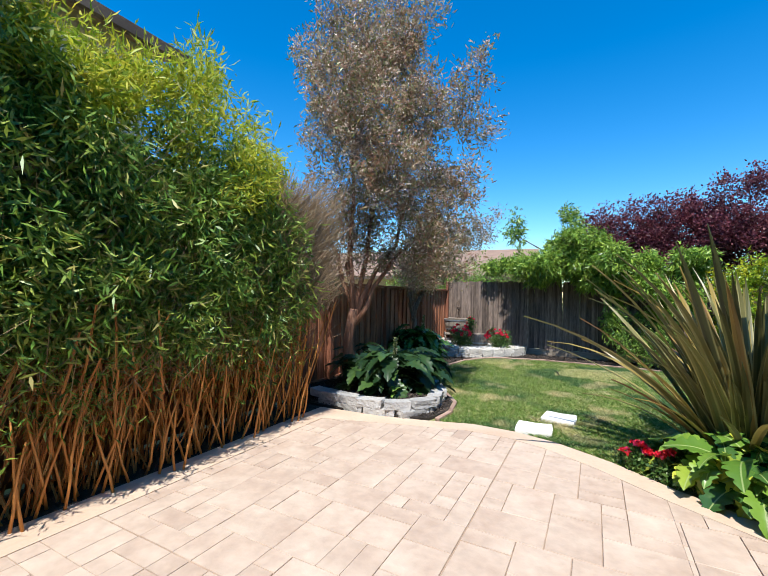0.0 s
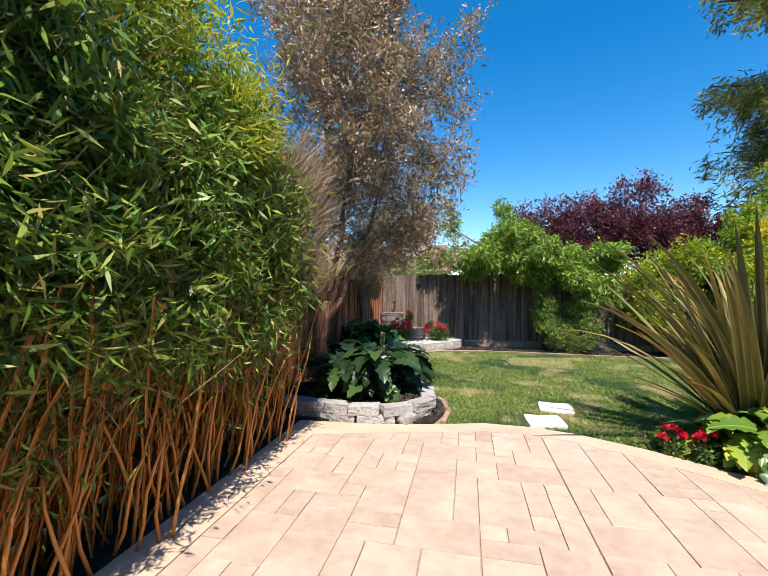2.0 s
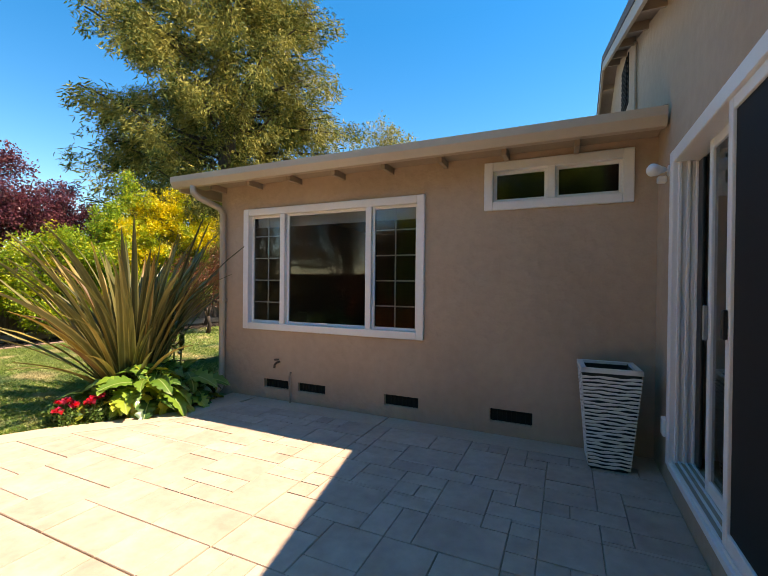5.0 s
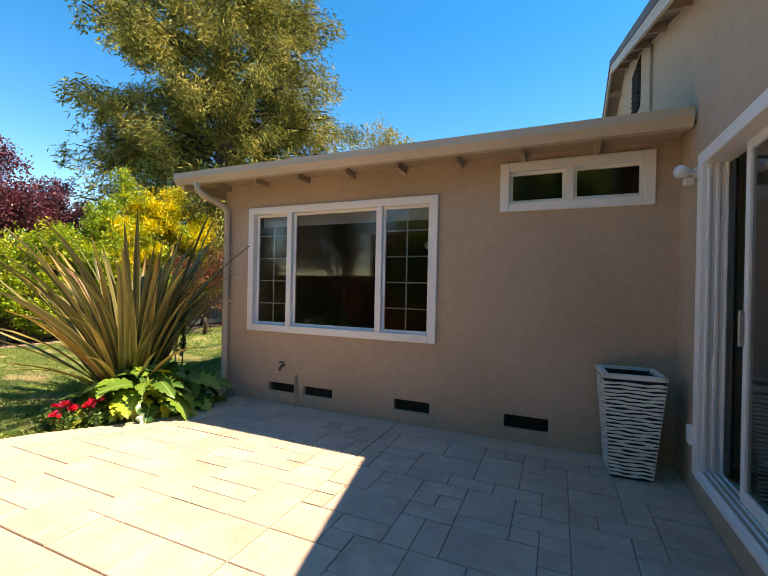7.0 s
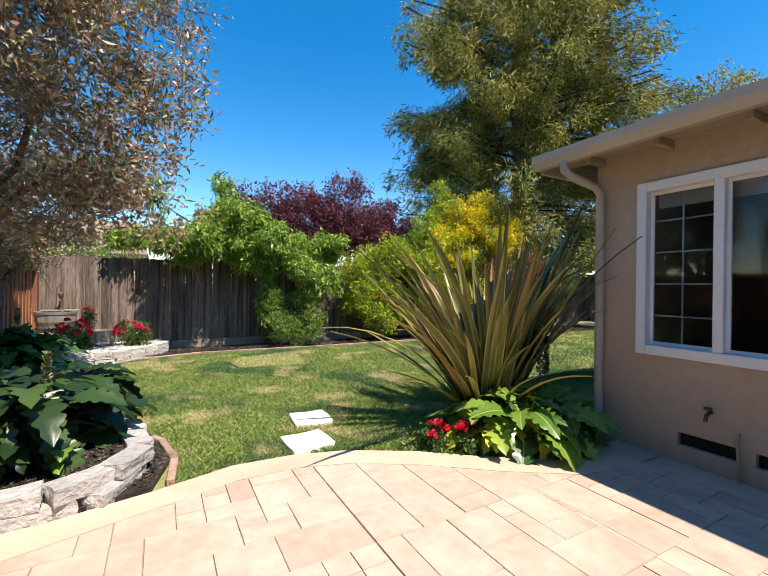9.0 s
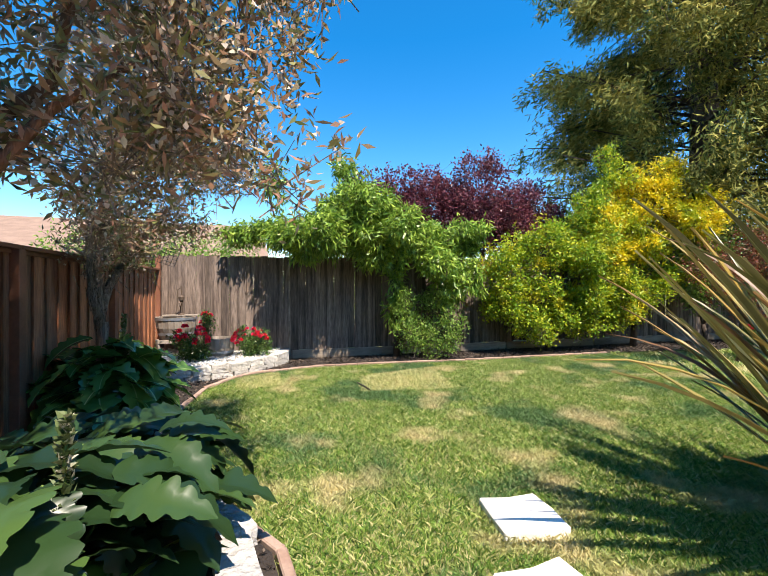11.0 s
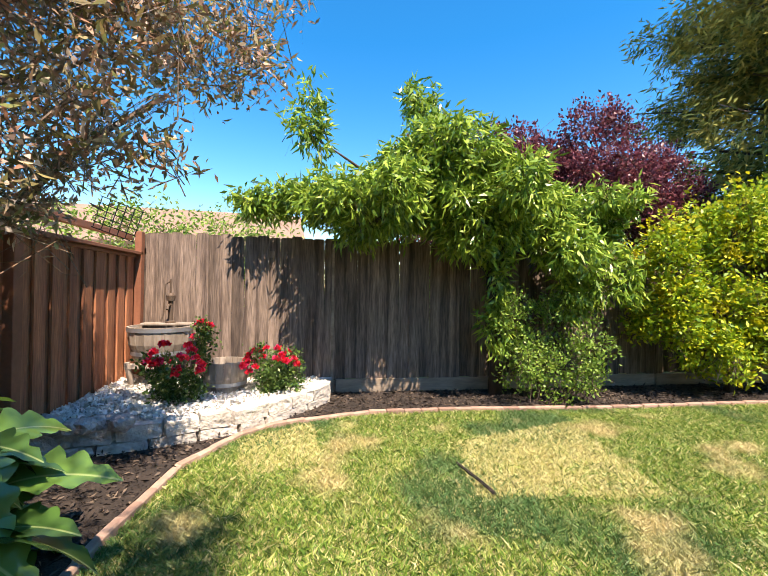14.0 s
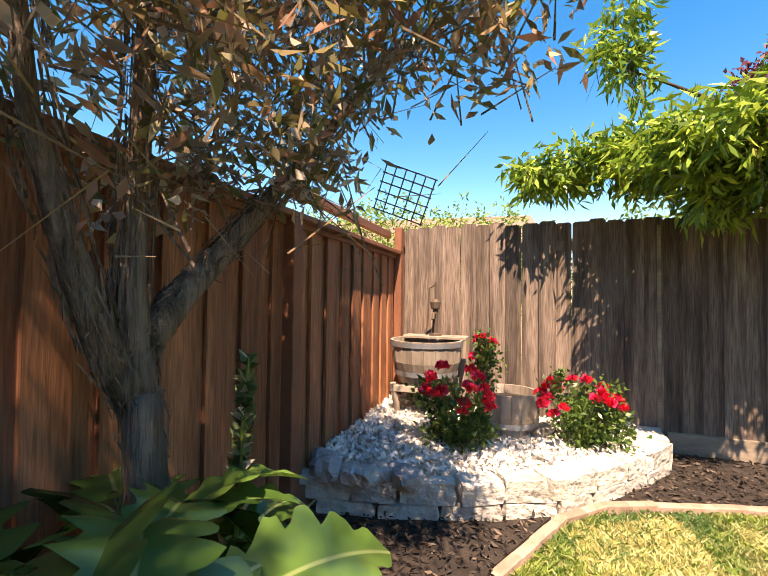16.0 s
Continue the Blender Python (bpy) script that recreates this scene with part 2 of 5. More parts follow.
# darkened copy of the leaf: the shade under the tree is in its colour
M_ACANSHADE = leafy("acanthus_leaf_shaded", [(0, (0.014, 0.036, 0.013)), (0.6, (0.028, 0.066, 0.02)), (1, (0.065, 0.125, 0.03))], 0.36, 0.2, obj=True, spec=0.45)
# paler yellow-green copy: sunlight on the leaf is in its colour
M_ACANLIT = leafy("acanthus_leaf_lit", [(0, (0.10, 0.21, 0.03)), (0.6, (0.22, 0.36, 0.05)), (1, (0.52, 0.52, 0.06))], 0.32, 0.25, obj=True, spec=0.5)
M_SPIKE = leafy("acanthus_bract", [(0, (0.07, 0.12, 0.04)), (0.7, (0.16, 0.20, 0.08)), (1, (0.60, 0.55, 0.48))], 0.6, 0.2)
M_STEM = surface("green_stem", (0.09, 0.16, 0.035), (0.16, 0.24, 0.05), 0.5, fine=20)
M_ROSE = leafy("red_petal", [(0, (0.68, 0.015, 0.03)), (0.7, (0.86, 0.03, 0.06)), (1, (0.85, 0.07, 0.24))], 0.5, 0.25)
M_ROSELEAF = leafy("rose_leaf", [(0, (0.03, 0.08, 0.018)), (0.6, (0.08, 0.16, 0.035)), (1, (0.16, 0.24, 0.06))], 0.35, 0.3)
M_GRASS = leafy("grass_blade", [(0, (0.05, 0.13, 0.025)), (0.45, (0.19, 0.33, 0.055)), (0.8, (0.40, 0.46, 0.13)), (1, (0.70, 0.62, 0.34))], 0.5, 0.3, patch=((0.70, 0.58, 0.32), 1.3, 0.55, 0.66), patch2=((0.07, 0.17, 0.065), 0.75, 0.50, 0.60))
M_DRYGRASS = leafy("dry_turf", [(0, (0.45, 0.47, 0.16)), (0.5, (0.62, 0.57, 0.26)), (1, (0.74, 0.67, 0.38))], 0.6, 0.3)


def pale_margins(m, colour, half, edge):
    """A lighter stripe along the margins (or, with a negative edge, the midrib) of a leaf whose width runs along x."""
    nt = m.node_tree
    p = nt.nodes["Principled BSDF"]
    old = p.inputs["Base Color"].links[0].from_socket
    tc, sp, ab = nt.nodes.new("ShaderNodeTexCoord"), nt.nodes.new("ShaderNodeSeparateXYZ"), nt.nodes.new("ShaderNodeMath")
    ab.operation = "ABSOLUTE"
    st = nt.nodes.new("ShaderNodeMapRange")
    st.inputs[1].default_value, st.inputs[2].default_value, st.inputs[4].default_value = half, half + edge, 0.75
    nt.links.new(tc.outputs["Object"], sp.inputs[0])
    nt.links.new(sp.outputs[0], ab.inputs[0])
    nt.links.new(ab.outputs[0], st.inputs[0])
    nt.links.new(mix_node(nt, old, colour, st.outputs[0]), p.inputs["Base Color"])


pale_margins(M_FLAX, (0.46, 0.40, 0.16), 0.021, 0.008)
for m in (M_ACANMID, M_ACANLIT):
    pale_margins(m, (0.42, 0.52, 0.20), 0.007, -0.004)   # the pale midrib


def glass_mat(name, tint=(0.9, 0.95, 0.95)):
    m, nt, p = base_mat(name, 0.02)
    p.inputs["Base Color"].default_value = (*tint, 1)
    p.inputs["Transmission Weight"].default_value, p.inputs["IOR"].default_value = 1.0, 1.45
    return m


M_GLASS = glass_mat("window_glass", (0.55, 0.58, 0.58))


# ---- mesh helpers ----
def part(name, bm, material, parent=None, label="", smooth=False):
    me = bpy.data.meshes.new(name)
    bm.to_mesh(me)
    bm.free()
    me.materials.append(material)
    if smooth:
        for poly in me.polygons:
            poly.use_smooth = True
    ob = new(name, me)
    ob.parent = parent
    if label:
        tagged(ob, label)
    return ob


def put(name, me, parent=None, m=None):
    ob = new(name, me)
    ob.parent = parent
    if m is not None:
        ob.matrix_basis = m
    return ob


def empty(name, at=(0, 0, 0), rz=0, **tags):
    ob = new(name)
    ob.matrix_basis = pose(*at, 0, 0, rz)
    return tagged(ob, **tags)


def box(bm, lo, hi, bevel=0.0):
    c = [(a + b) / 2 for a, b in zip(lo, hi)]
    r = bmesh.ops.create_cube(bm, size=1, matrix=Matrix.Translation(c) @ Matrix.Diagonal([*(b - a for a, b in zip(lo, hi)), 1]))
    if bevel:
        vs = r["verts"]
        bmesh.ops.bevel(bm, geom=list({e for v in vs for e in v.link_edges}), offset=bevel, segments=1, affect="EDGES")
    return bm


def boxed(name, lo, hi, material, parent=None, bevel=0.004, label=""):
    return part(name, box(bmesh.new(), lo, hi, bevel), material, parent, label)


def wall_with_holes(bm, u0, u1, z0, z1, holes, place, thick):
    """A wall in the plane (u, z) with rectangular openings; place(u, depth, z) gives the point."""
    us = sorted({u0, u1, *(h[0] for h in holes), *(h[1] for h in holes)})
    zs = sorted({z0, z1, *(h[2] for h in holes), *(h[3] for h in holes)})

    def solid(a, b):
        if not (0 <= a < len(us) - 1 and 0 <= b < len(zs) - 1):
            return False
        u, z = (us[a] + us[a + 1]) / 2, (zs[b] + zs[b + 1]) / 2
        return not any(h[0] < u < h[1] and h[2] < z < h[3] for h in holes)

    def quad(*pts):
        bm.faces.new([bm.verts.new(place(*p)) for p in pts])

    for a in range(len(us) - 1):
        for b in range(len(zs) - 1):
            if not solid(a, b):
                continue
            x0, x1, y0, y1 = us[a], us[a + 1], zs[b], zs[b + 1]
            for d in (0, thick):
                quad((x0, d, y0), (x1, d, y0), (x1, d, y1), (x0, d, y1))
            if not solid(a - 1, b):
                quad((x0, 0, y0), (x0, thick, y0), (x0, thick, y1), (x0, 0, y1))
            if not solid(a + 1, b):
                quad((x1, 0, y0), (x1, thick, y0), (x1, thick, y1), (x1, 0, y1))
            if not solid(a, b - 1):
                quad((x0, 0, y0), (x1, 0, y0), (x1, thick, y0), (x0, thick, y0))
            if not solid(a, b + 1):
                quad((x0, 0, y1), (x1, 0, y1), (x1, thick, y1), (x0, thick, y1))
    bmesh.ops.remove_doubles(bm, verts=bm.verts, dist=0.0005)
    bmesh.ops.recalc_face_normals(bm, faces=bm.faces)
    return bm


def tube(bm, pts, radii, sides=8, wobble=0.0):
    """A tapering tube along points."""
    pts = [Vector(p) for p in pts]
    rings = []
    for i, p in enumerate(pts):
        d = (pts[min(i + 1, len(pts) - 1)] - pts[max(i - 1, 0)]).normalized()
        a = d.cross(Vector((0.31, 0.87, 0.2))).normalized()
        b = d.cross(a)
        r = radii[i] if isinstance(radii, (list, tuple)) else radii
        rings.append([bm.verts.new(p + (a * math.cos(k * math.tau / sides) + b * math.sin(k * math.tau / sides)) * r * (1 + wobble * random.uniform(-1, 1))) for k in range(sides)])
    for r0, r1 in zip(rings, rings[1:]):
        for k in range(sides):
            bm.faces.new((r0[k], r0[(k + 1) % sides], r1[(k + 1) % sides], r1[k]))
    for ring in (rings[0][::-1], rings[-1]):
        bm.faces.new(ring)
    return bm


def quads_mesh(name, q, material):
    """A mesh of loose quads from an array of shape (n, 4, 3)."""
    n = len(q)
    me = bpy.data.meshes.new(name)
    me.vertices.add(4 * n)
    me.vertices.foreach_set("co", np.ascontiguousarray(q, dtype=np.float32).ravel())
    me.loops.add(4 * n)
    me.loops.foreach_set("vertex_index", np.arange(4 * n, dtype=np.int32))
    me.polygons.add(n)
    me.polygons.foreach_set("loop_start", np.arange(0, 4 * n, 4, dtype=np.int32))
    me.update(calc_edges=True)
    me.validate()
    me.materials.append(material)
    return me


def unit(v):
    return v / np.maximum(np.linalg.norm(v, axis=-1, keepdims=True), 1e-6)


def leaf_quads(rng, base, way, length, width, fold=0.15):
    """Pointed leaves: base point, direction, length and width arrays."""
    n = len(base)
    way = unit(way)
    side = unit(np.cross(way, unit(rng.normal(size=(n, 3)))))
    up = np.cross(side, way)
    length, width = np.broadcast_to(length, n)[:, None], np.broadcast_to(width, n)[:, None]
    mid = base + way * length * 0.45 + up * width * fold
    return np.stack([base, mid + side * width / 2, base + way * length - up * length * 0.12, mid - side * width / 2], axis=1)


def twig_quads(rng, a, b, r):
    d = unit(b - a)
    s = unit(np.cross(d, unit(rng.normal(size=a.shape)))) * r
    return np.stack([a - s, a + s, b + s * 0.4, b - s * 0.4], axis=1)


def blob_points(rng, n, shell=0.55):
    """Points in a unit ball, crowded towards its skin."""
    v = unit(rng.normal(size=(n, 3)))
    return v * (shell + (1 - shell) * rng.random((n, 1)) ** 0.6)


def lumps(rng, blobs, count, clump):
    """Clump centres in a crown of ellipsoids: blobs of (centre, radii)."""
    more = []
    for c, r in blobs:
        c, r = np.array(c), np.array(r)
        more.append((c, r * 0.68))
        for _ in range(7):
            v = unit(rng.normal(size=3))
            more.append((c + v * r * 0.85, r * rng.uniform(0.25, 0.5)))
    blobs = more
    vol = np.array([b[1][0] * b[1][1] * b[1][2] for b in blobs]) ** 0.75
    which = rng.choice(len(blobs), count, p=vol / vol.sum())
    c, r = np.array([b[0] for b in blobs]), np.array([b[1] for b in blobs])
    pts = c[which] + blob_points(rng, count, 0.45) * r[which]
    out = unit(pts - c[which])
    return pts + rng.normal(size=pts.shape) * clump * 0.3, out


def crown(name, rng, blobs, clumps, per, spread, length, width, material, parent, droop=0.3, upward=0.0, label="", twig=None):
    """A crown: clumps of leaves on short twigs, spread over ellipsoids."""
    pts, out = lumps(rng, blobs, clumps, spread)
    base = np.repeat(pts, per, axis=0) + rng.normal(size=(clumps * per, 3)) * spread * 0.45
    way = np.repeat(out, per, axis=0) * 0.7 + rng.normal(size=base.shape) * 0.75
    way[:, 2] += upward - droop
    q = leaf_quads(rng, base, way, length * rng.uniform(0.6, 1.3, len(base)), width * rng.uniform(0.7, 1.2, len(base)))
    ob = put(name, quads_mesh(name, q, material), parent)
    if label:
        tagged(ob, label)
    if twig:
        k = len(pts)
        inner = pts - out * spread * rng.uniform(1.0, 3.0, (k, 1)) - np.array([0, 0, 1]) * spread * rng.uniform(0.3, 1.6, (k, 1))
        tagged(put("twigs", quads_mesh("twigs", twig_quads(rng, inner, pts, twig[0]), twig[1]), parent), kind="stuff")
    return pts


def limbs(rng, parent, material, start, tips, r0, name="limb", sides=7, bend=0.25):
    """Tapered limbs from a fork to points in the crown."""
    s = Vector(start)
    for tip in tips:
        t = Vector(tip)
        pts = []
        for i in range(7):
            f = i / 6
            p = s.lerp(t, f)
            p += Vector(rng.normal(size=3)) * bend * 0.25 * math.sin(f * math.pi)
            p.z += bend * math.sin(f * math.pi) * 0.5
            pts.append(p)
        part(name, tube(bmesh.new(), pts, [r0 * (1 - 0.85 * i / 6) for i in range(7)], sides, 0.12), material, parent, smooth=True)


# ---- structure ----
WX, WY, FY, RX = 2.09, -0.80, 11.87, -3.95   # wing wall, main wall, back fence, side fence
tagged(boxed("ground", (-150, -150, -0.3), (150, 150, -0.03), M_SOIL, bevel=0), "dry green and tan lawn soil sheet", "ground", kind="structure")

# convex outline of the patio's slab field and of its border band
ARC = [(2.09, 3.95), (1.35, 3.95), (1.2, 3.9), (0.95, 4.08), (0.7, 4.24), (0.23, 4.62), (-0.3, 4.92), (-0.75, 5.05), (-1.25, 5.07), (-1.8, 4.9), (-2.4, 4.76), (-3.3, 4.7)]
FIELD = [(2.09, WY), (2.09, 3.55), (1.15, 3.62), (0.6, 3.98), (0.1, 4.37), (-0.35, 4.65), (-0.8, 4.78), (-1.3, 4.78), (-1.85, 4.62), (-2.4, 4.458), (-2.98, 4.288), (-2.98, WY)]


def slab(bm, outline, z0, z1):
    lo = [bm.verts.new((x, y, z0)) for x, y in outline]
    hi = [bm.verts.new((x, y, z1)) for x, y in outline]
    bm.faces.new(hi), bm.faces.new(lo[::-1])
    for i in range(len(lo)):
        j = (i + 1) % len(lo)
        bm.faces.new((lo[i], lo[j], hi[j], hi[i]))
    bmesh.ops.recalc_face_normals(bm, faces=bm.faces)
    return bm


patio = part("patio", slab(bmesh.new(), [(2.09, WY - 0.05), *ARC, (-3.3, WY - 0.05)], -0.12, -0.012), M_GROUT)
tagged(patio, "tan stamped concrete patio in an ashlar pattern", "patio", kind="structure")
bm = bmesh.new()
outer, inner = [*ARC, (-3.3, WY)], [*FIELD[1:], (-2.98, WY)]
inner = [(2.09, 3.54), (1.36, 3.6), (1.16, 3.63), (0.87, 3.81), (0.6, 3.99), (0.1, 4.38), (-0.36, 4.66), (-0.79, 4.79), (-1.26, 4.79), (-1.83, 4.63), (-2.4, 4.468), (-2.99, 4.298), (-2.99, WY)]
top_o, top_i = [bm.verts.new((x, y, 0)) for x, y in outer], [bm.verts.new((x, y, 0)) for x, y in inner]
bot_o, bot_i = [bm.verts.new((x, y, -0.05)) for x, y in outer], [bm.verts.new((x, y, -0.05)) for x, y in inner]
for i in range(len(outer) - 1):
    bm.faces.new((top_o[i], top_i[i], top_i[i + 1], top_o[i + 1]))
    bm.faces.new((top_o[i], top_o[i + 1], bot_o[i + 1], bot_o[i]))
    bm.faces.new((top_i[i + 1], top_i[i], bot_i[i], bot_i[i + 1]))
bmesh.ops.recalc_face_normals(bm, faces=bm.faces)
part("border_band", bm, M_BAND, patio, "smooth tan concrete border")
boxed("border_band", (1.806, WY, -0.05), (2.088, 1.668, -0.001), M_BAND, patio)
boxed("border_band", (1.806, 1.684, -0.05), (2.088, 3.53, -0.001), M_BAND, patio)

# wing of the house
wing = empty("house_wing", label="taupe stucco single-storey house wing with white windows", category="house", kind="structure")
WIN, HWIN = (1.34, 3.70, 0.94, 2.36), (-0.56, 0.59, 2.27, 2.61)
VENTS = [(3.02, 3.42, 0.14, 0.25), (2.50, 2.90, 0.14, 0.25), (1.33, 1.73, 0.13, 0.25), (0.18, 0.58, 0.12, 0.25)]
part("wall", wall_with_holes(bmesh.new(), -0.80, 4.17, -0.15, 2.9, [WIN, HWIN, *VENTS], lambda u, d, z: (WX + d, u, z), 0.16), M_STUCCO, wing)
part("end_wall", wall_with_holes(bmesh.new(), WX + 0.16, 9.0, -0.15, 2.9, [], lambda u, d, z: (u, 4.17 - d, z), 0.16), M_STUCCO, wing)
part("back_wall", wall_with_holes(bmesh.new(), -0.8, 4.01, -0.15, 2.9, [], lambda u, d, z: (8.84 + d, u, z), 0.16), M_STUCCO, wing)
boxed("room_floor", (WX + 0.16, -0.8, -0.1), (8.84, 4.01, 0.30), M_ROOMFLOOR, wing)
# partition and ceiling carry the room's darkness as colour
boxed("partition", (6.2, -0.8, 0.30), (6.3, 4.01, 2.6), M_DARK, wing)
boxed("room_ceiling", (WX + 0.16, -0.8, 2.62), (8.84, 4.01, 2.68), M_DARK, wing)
for y0, y1, z0, z1 in VENTS:
    bm = bmesh.new()
    box(bm, (WX + 0.05, y0, z0), (WX + 0.07, y1, z1))
    for k in range(9):
        yy = y0 + (k + 0.5) * (y1 - y0) / 9
        box(bm, (WX + 0.035, yy - 0.004, z0), (WX + 0.05, yy + 0.004, z1))
    part("foundation_vent", bm, M_VENT, wing, "dark recessed vent grille")
# roof of the wing: eave board, rafters, gutter, low slope of shingles
EX = 1.72
bm = bmesh.new()
prof = [(EX + 0.02, 2.76), (EX + 0.02, 2.80), (9.4, 3.55), (9.4, 3.45)]
lo = [bm.verts.new((x, -0.79, z)) for x, z in prof]
hi = [bm.verts.new((x, 4.55, z)) for x, z in prof]
bm.faces.new(lo), bm.faces.new(hi[::-1])
for i in range(4):
    bm.faces.new((lo[i], hi[i], hi[(i + 1) % 4], lo[(i + 1) % 4]))
bmesh.ops.recalc_face_normals(bm, faces=bm.faces)
part("roof", bm, M_SHINGLE, wing, "low grey shingle roof")
boxed("soffit", (EX + 0.05, -0.79, 2.742), (WX, 4.5, 2.758), M_EAVE, wing)
for k in range(8):
    y = 4.1 - k * 0.61
    boxed("rafter", (EX + 0.12, y - 0.022, 2.67), (WX, y + 0.022, 2.742), M_EAVE, wing)
bm = bmesh.new()
gp = [(EX + 0.02, 2.69), (EX - 0.05, 2.69), (EX - 0.09, 2.76), (EX - 0.09, 2.83), (EX - 0.075, 2.83), (EX - 0.06, 2.80), (EX + 0.02, 2.80)]
lo, hi = [bm.verts.new((x, -0.78, z)) for x, z in gp], [bm.verts.new((x, 4.6, z)) for x, z in gp]
bm.faces.new(lo), bm.faces.new(hi[::-1])
for i in range(len(gp)):
    bm.faces.new((lo[i], hi[i], hi[(i + 1) % len(gp)], lo[(i + 1) % len(gp)]))
bmesh.ops.recalc_face_normals(bm, faces=bm.faces)
part("gutter", bm, M_GUTTER, wing, "tan painted metal gutter")
boxed("barge_board", (EX + 0.03, 4.55, 2.66), (9.3, 4.59, 2.84), M_GUTTER, wing)
boxed("skylight_kerb", (2.6, 0.75, 2.78), (3.5, 2.6, 3.10), M_SHINGLE, wing)
spout = part("downspout", tube(bmesh.new(), [(EX - 0.03, 4.25, 2.70), (EX - 0.03, 4.25, 2.62), (EX + 0.03, 4.22, 2.56), (WX - 0.09, 4.12, 2.46), (WX - 0.05, 4.10, 2.38), (WX - 0.05, 4.10, 0.18), (WX - 0.10, 4.08, 0.08), (WX - 0.2, 4.06, 0.03)], 0.042, 8), M_GUTTER, wing, smooth=True)
boxed("downspout_clip", (WX - 0.10, 4.05, 1.22), (WX, 4.15, 1.25), M_GUTTER, wing)


def sliding_window(name, y0, y1, z0, z1, splits, grids, label):
    """White vinyl window in the wing wall: frame, mullions, panes, grids of bars."""
    w = empty(name, label=label, category="window", kind="structure")
    bm = bmesh.new()
    box(bm, (WX - 0.03, y0 - 0.065, z0 - 0.065), (WX + 0.10, y0 + 0.02, z1 + 0.065), 0.005)
    box(bm, (WX - 0.03, y1 - 0.02, z0 - 0.065), (WX + 0.10, y1 + 0.065, z1 + 0.065), 0.005)
    box(bm, (WX - 0.028, y0 + 0.02, z0 - 0.065), (WX + 0.10, y1 - 0.02, z0 + 0.02), 0.005)
    box(bm, (WX - 0.028, y0 + 0.02, z1 - 0.02), (WX + 0.10, y1 - 0.02, z1 + 0.065), 0.005)
    part("window_frame", bm, M_TRIM, w)
    ys = [y0 + 0.02, *splits, y1 - 0.02]
    for s in splits:
        boxed("mullion", (WX - 0.02, s - 0.035, z0 + 0.02), (WX + 0.09, s + 0.035, z1 - 0.02), M_TRIM, w)
    for i, (a, b) in enumerate(zip(ys, ys[1:])):
        a, b = a + (0.035 if i else 0), b - (0.035 if i < len(ys) - 2 else 0)
        x = WX + 0.035 + 0.012 * i
        bm = bmesh.new()
        for lo, hi in (((x - .012, a, z0 + .02), (x + .02, a + .028, z1 - .02)), ((x - .012, b - .028, z0 + .02), (x + .02, b, z1 - .02)), ((x - .011, a + .028, z0 + .02), (x + .019, b - .028, z0 + .05)), ((x - .011, a + .028, z1 - .05), (x + .019, b - .028, z1 - .02))):
            box(bm, lo, hi, 0.003)
        part("sash", bm, M_TRIM, w)
        pane = boxed("pane", (x + 0.002, a + 0.026, z0 + 0.048), (x + 0.008, b - 0.026, z1 - 0.048), M_GLASS, w, 0)
        pane.visible_shadow = False
        if grids[i]:
            nc, nr = grids[i]
            for k in range(1, nc):
                yy = a + (b - a) * k / nc
                boxed("glazing_bar", (x + 0.011, yy - 0.007, z0 + 0.05), (x + 0.019, yy + 0.007, z1 - 0.05), M_TRIM, w, 0)
            for k in range(1, nr):
                zz = z0 + (z1 - z0) * k / nr
                boxed("glazing_bar", (x + 0.020, a + 0.028, zz - 0.007), (x + 0.026, b - 0.028, zz + 0.007), M_TRIM, w, 0)
    return w


w1 = sliding_window("window_1", *WIN, [1.94, 3.14], [(2, 5), None, (2, 5)], "wide white vinyl window with two gridded side sashes")
boxed("latch_label", (WX + 0.02, 2.50, 0.965), (WX + 0.034, 2.62, 0.995), M_TRIM, w1)
sliding_window("window_2", *HWIN, [0.04], [None, None], "high narrow white vinyl slider window")
shade = part("roller_shade", box(bmesh.new(), (WX + 0.14, 1.37, 2.20), (WX + 0.152, 3.66, 2.36), 0.002), M_TRIM, label="")
tagged(shade, "pulled-up white roller shade inside the window", "blind")
lampo = empty("pendant_lamp", (3.0, 1.62, 2.0), label="small white round pendant lamp inside the room", category="lamp")
bm = bmesh.new()
bmesh.ops.create_uvsphere(bm, u_segments=20, v_segments=10, radius=0.09, matrix=Matrix.Diagonal((1, 1, 0.6, 1)))
part("shade", bm, M_TRIM, lampo, smooth=True)
part("cord", tube(bmesh.new(), [(0, 0, 0.05), (0, 0, 0.62)], 0.004, 5), M_TRIM, lampo)

# main house: two storeys, sliding door, upper eave
main = empty("main_house", label="taupe stucco main house wall with upper eave", category="house", kind="structure")
DOOR = (-0.96, 1.44, 0.24, 2.36)
RIDGE_X, RIDGE_Z, PITCH, RAKE_Y = 5.5, 5.23, 0.36, -0.60


def roof_z(x):
    return RIDGE_Z - PITCH * abs(x - RIDGE_X)


def prism_y(name, outline, y0, y1, material, parent, label=""):
    """An outline in the plane (x, z), drawn out along y."""
    bm = bmesh.new()
    a, b = [bm.verts.new((x, y0, z)) for x, z in outline], [bm.verts.new((x, y1, z)) for x, z in outline]
    bm.faces.new(a), bm.faces.new(b[::-1])
    for i in range(len(outline)):
        k = (i + 1) % len(outline)
        bm.faces.new((a[i], b[i], b[k], a[k]))
    bmesh.ops.recalc_face_normals(bm, faces=bm.faces)
    return part(name, bm, material, parent, label)


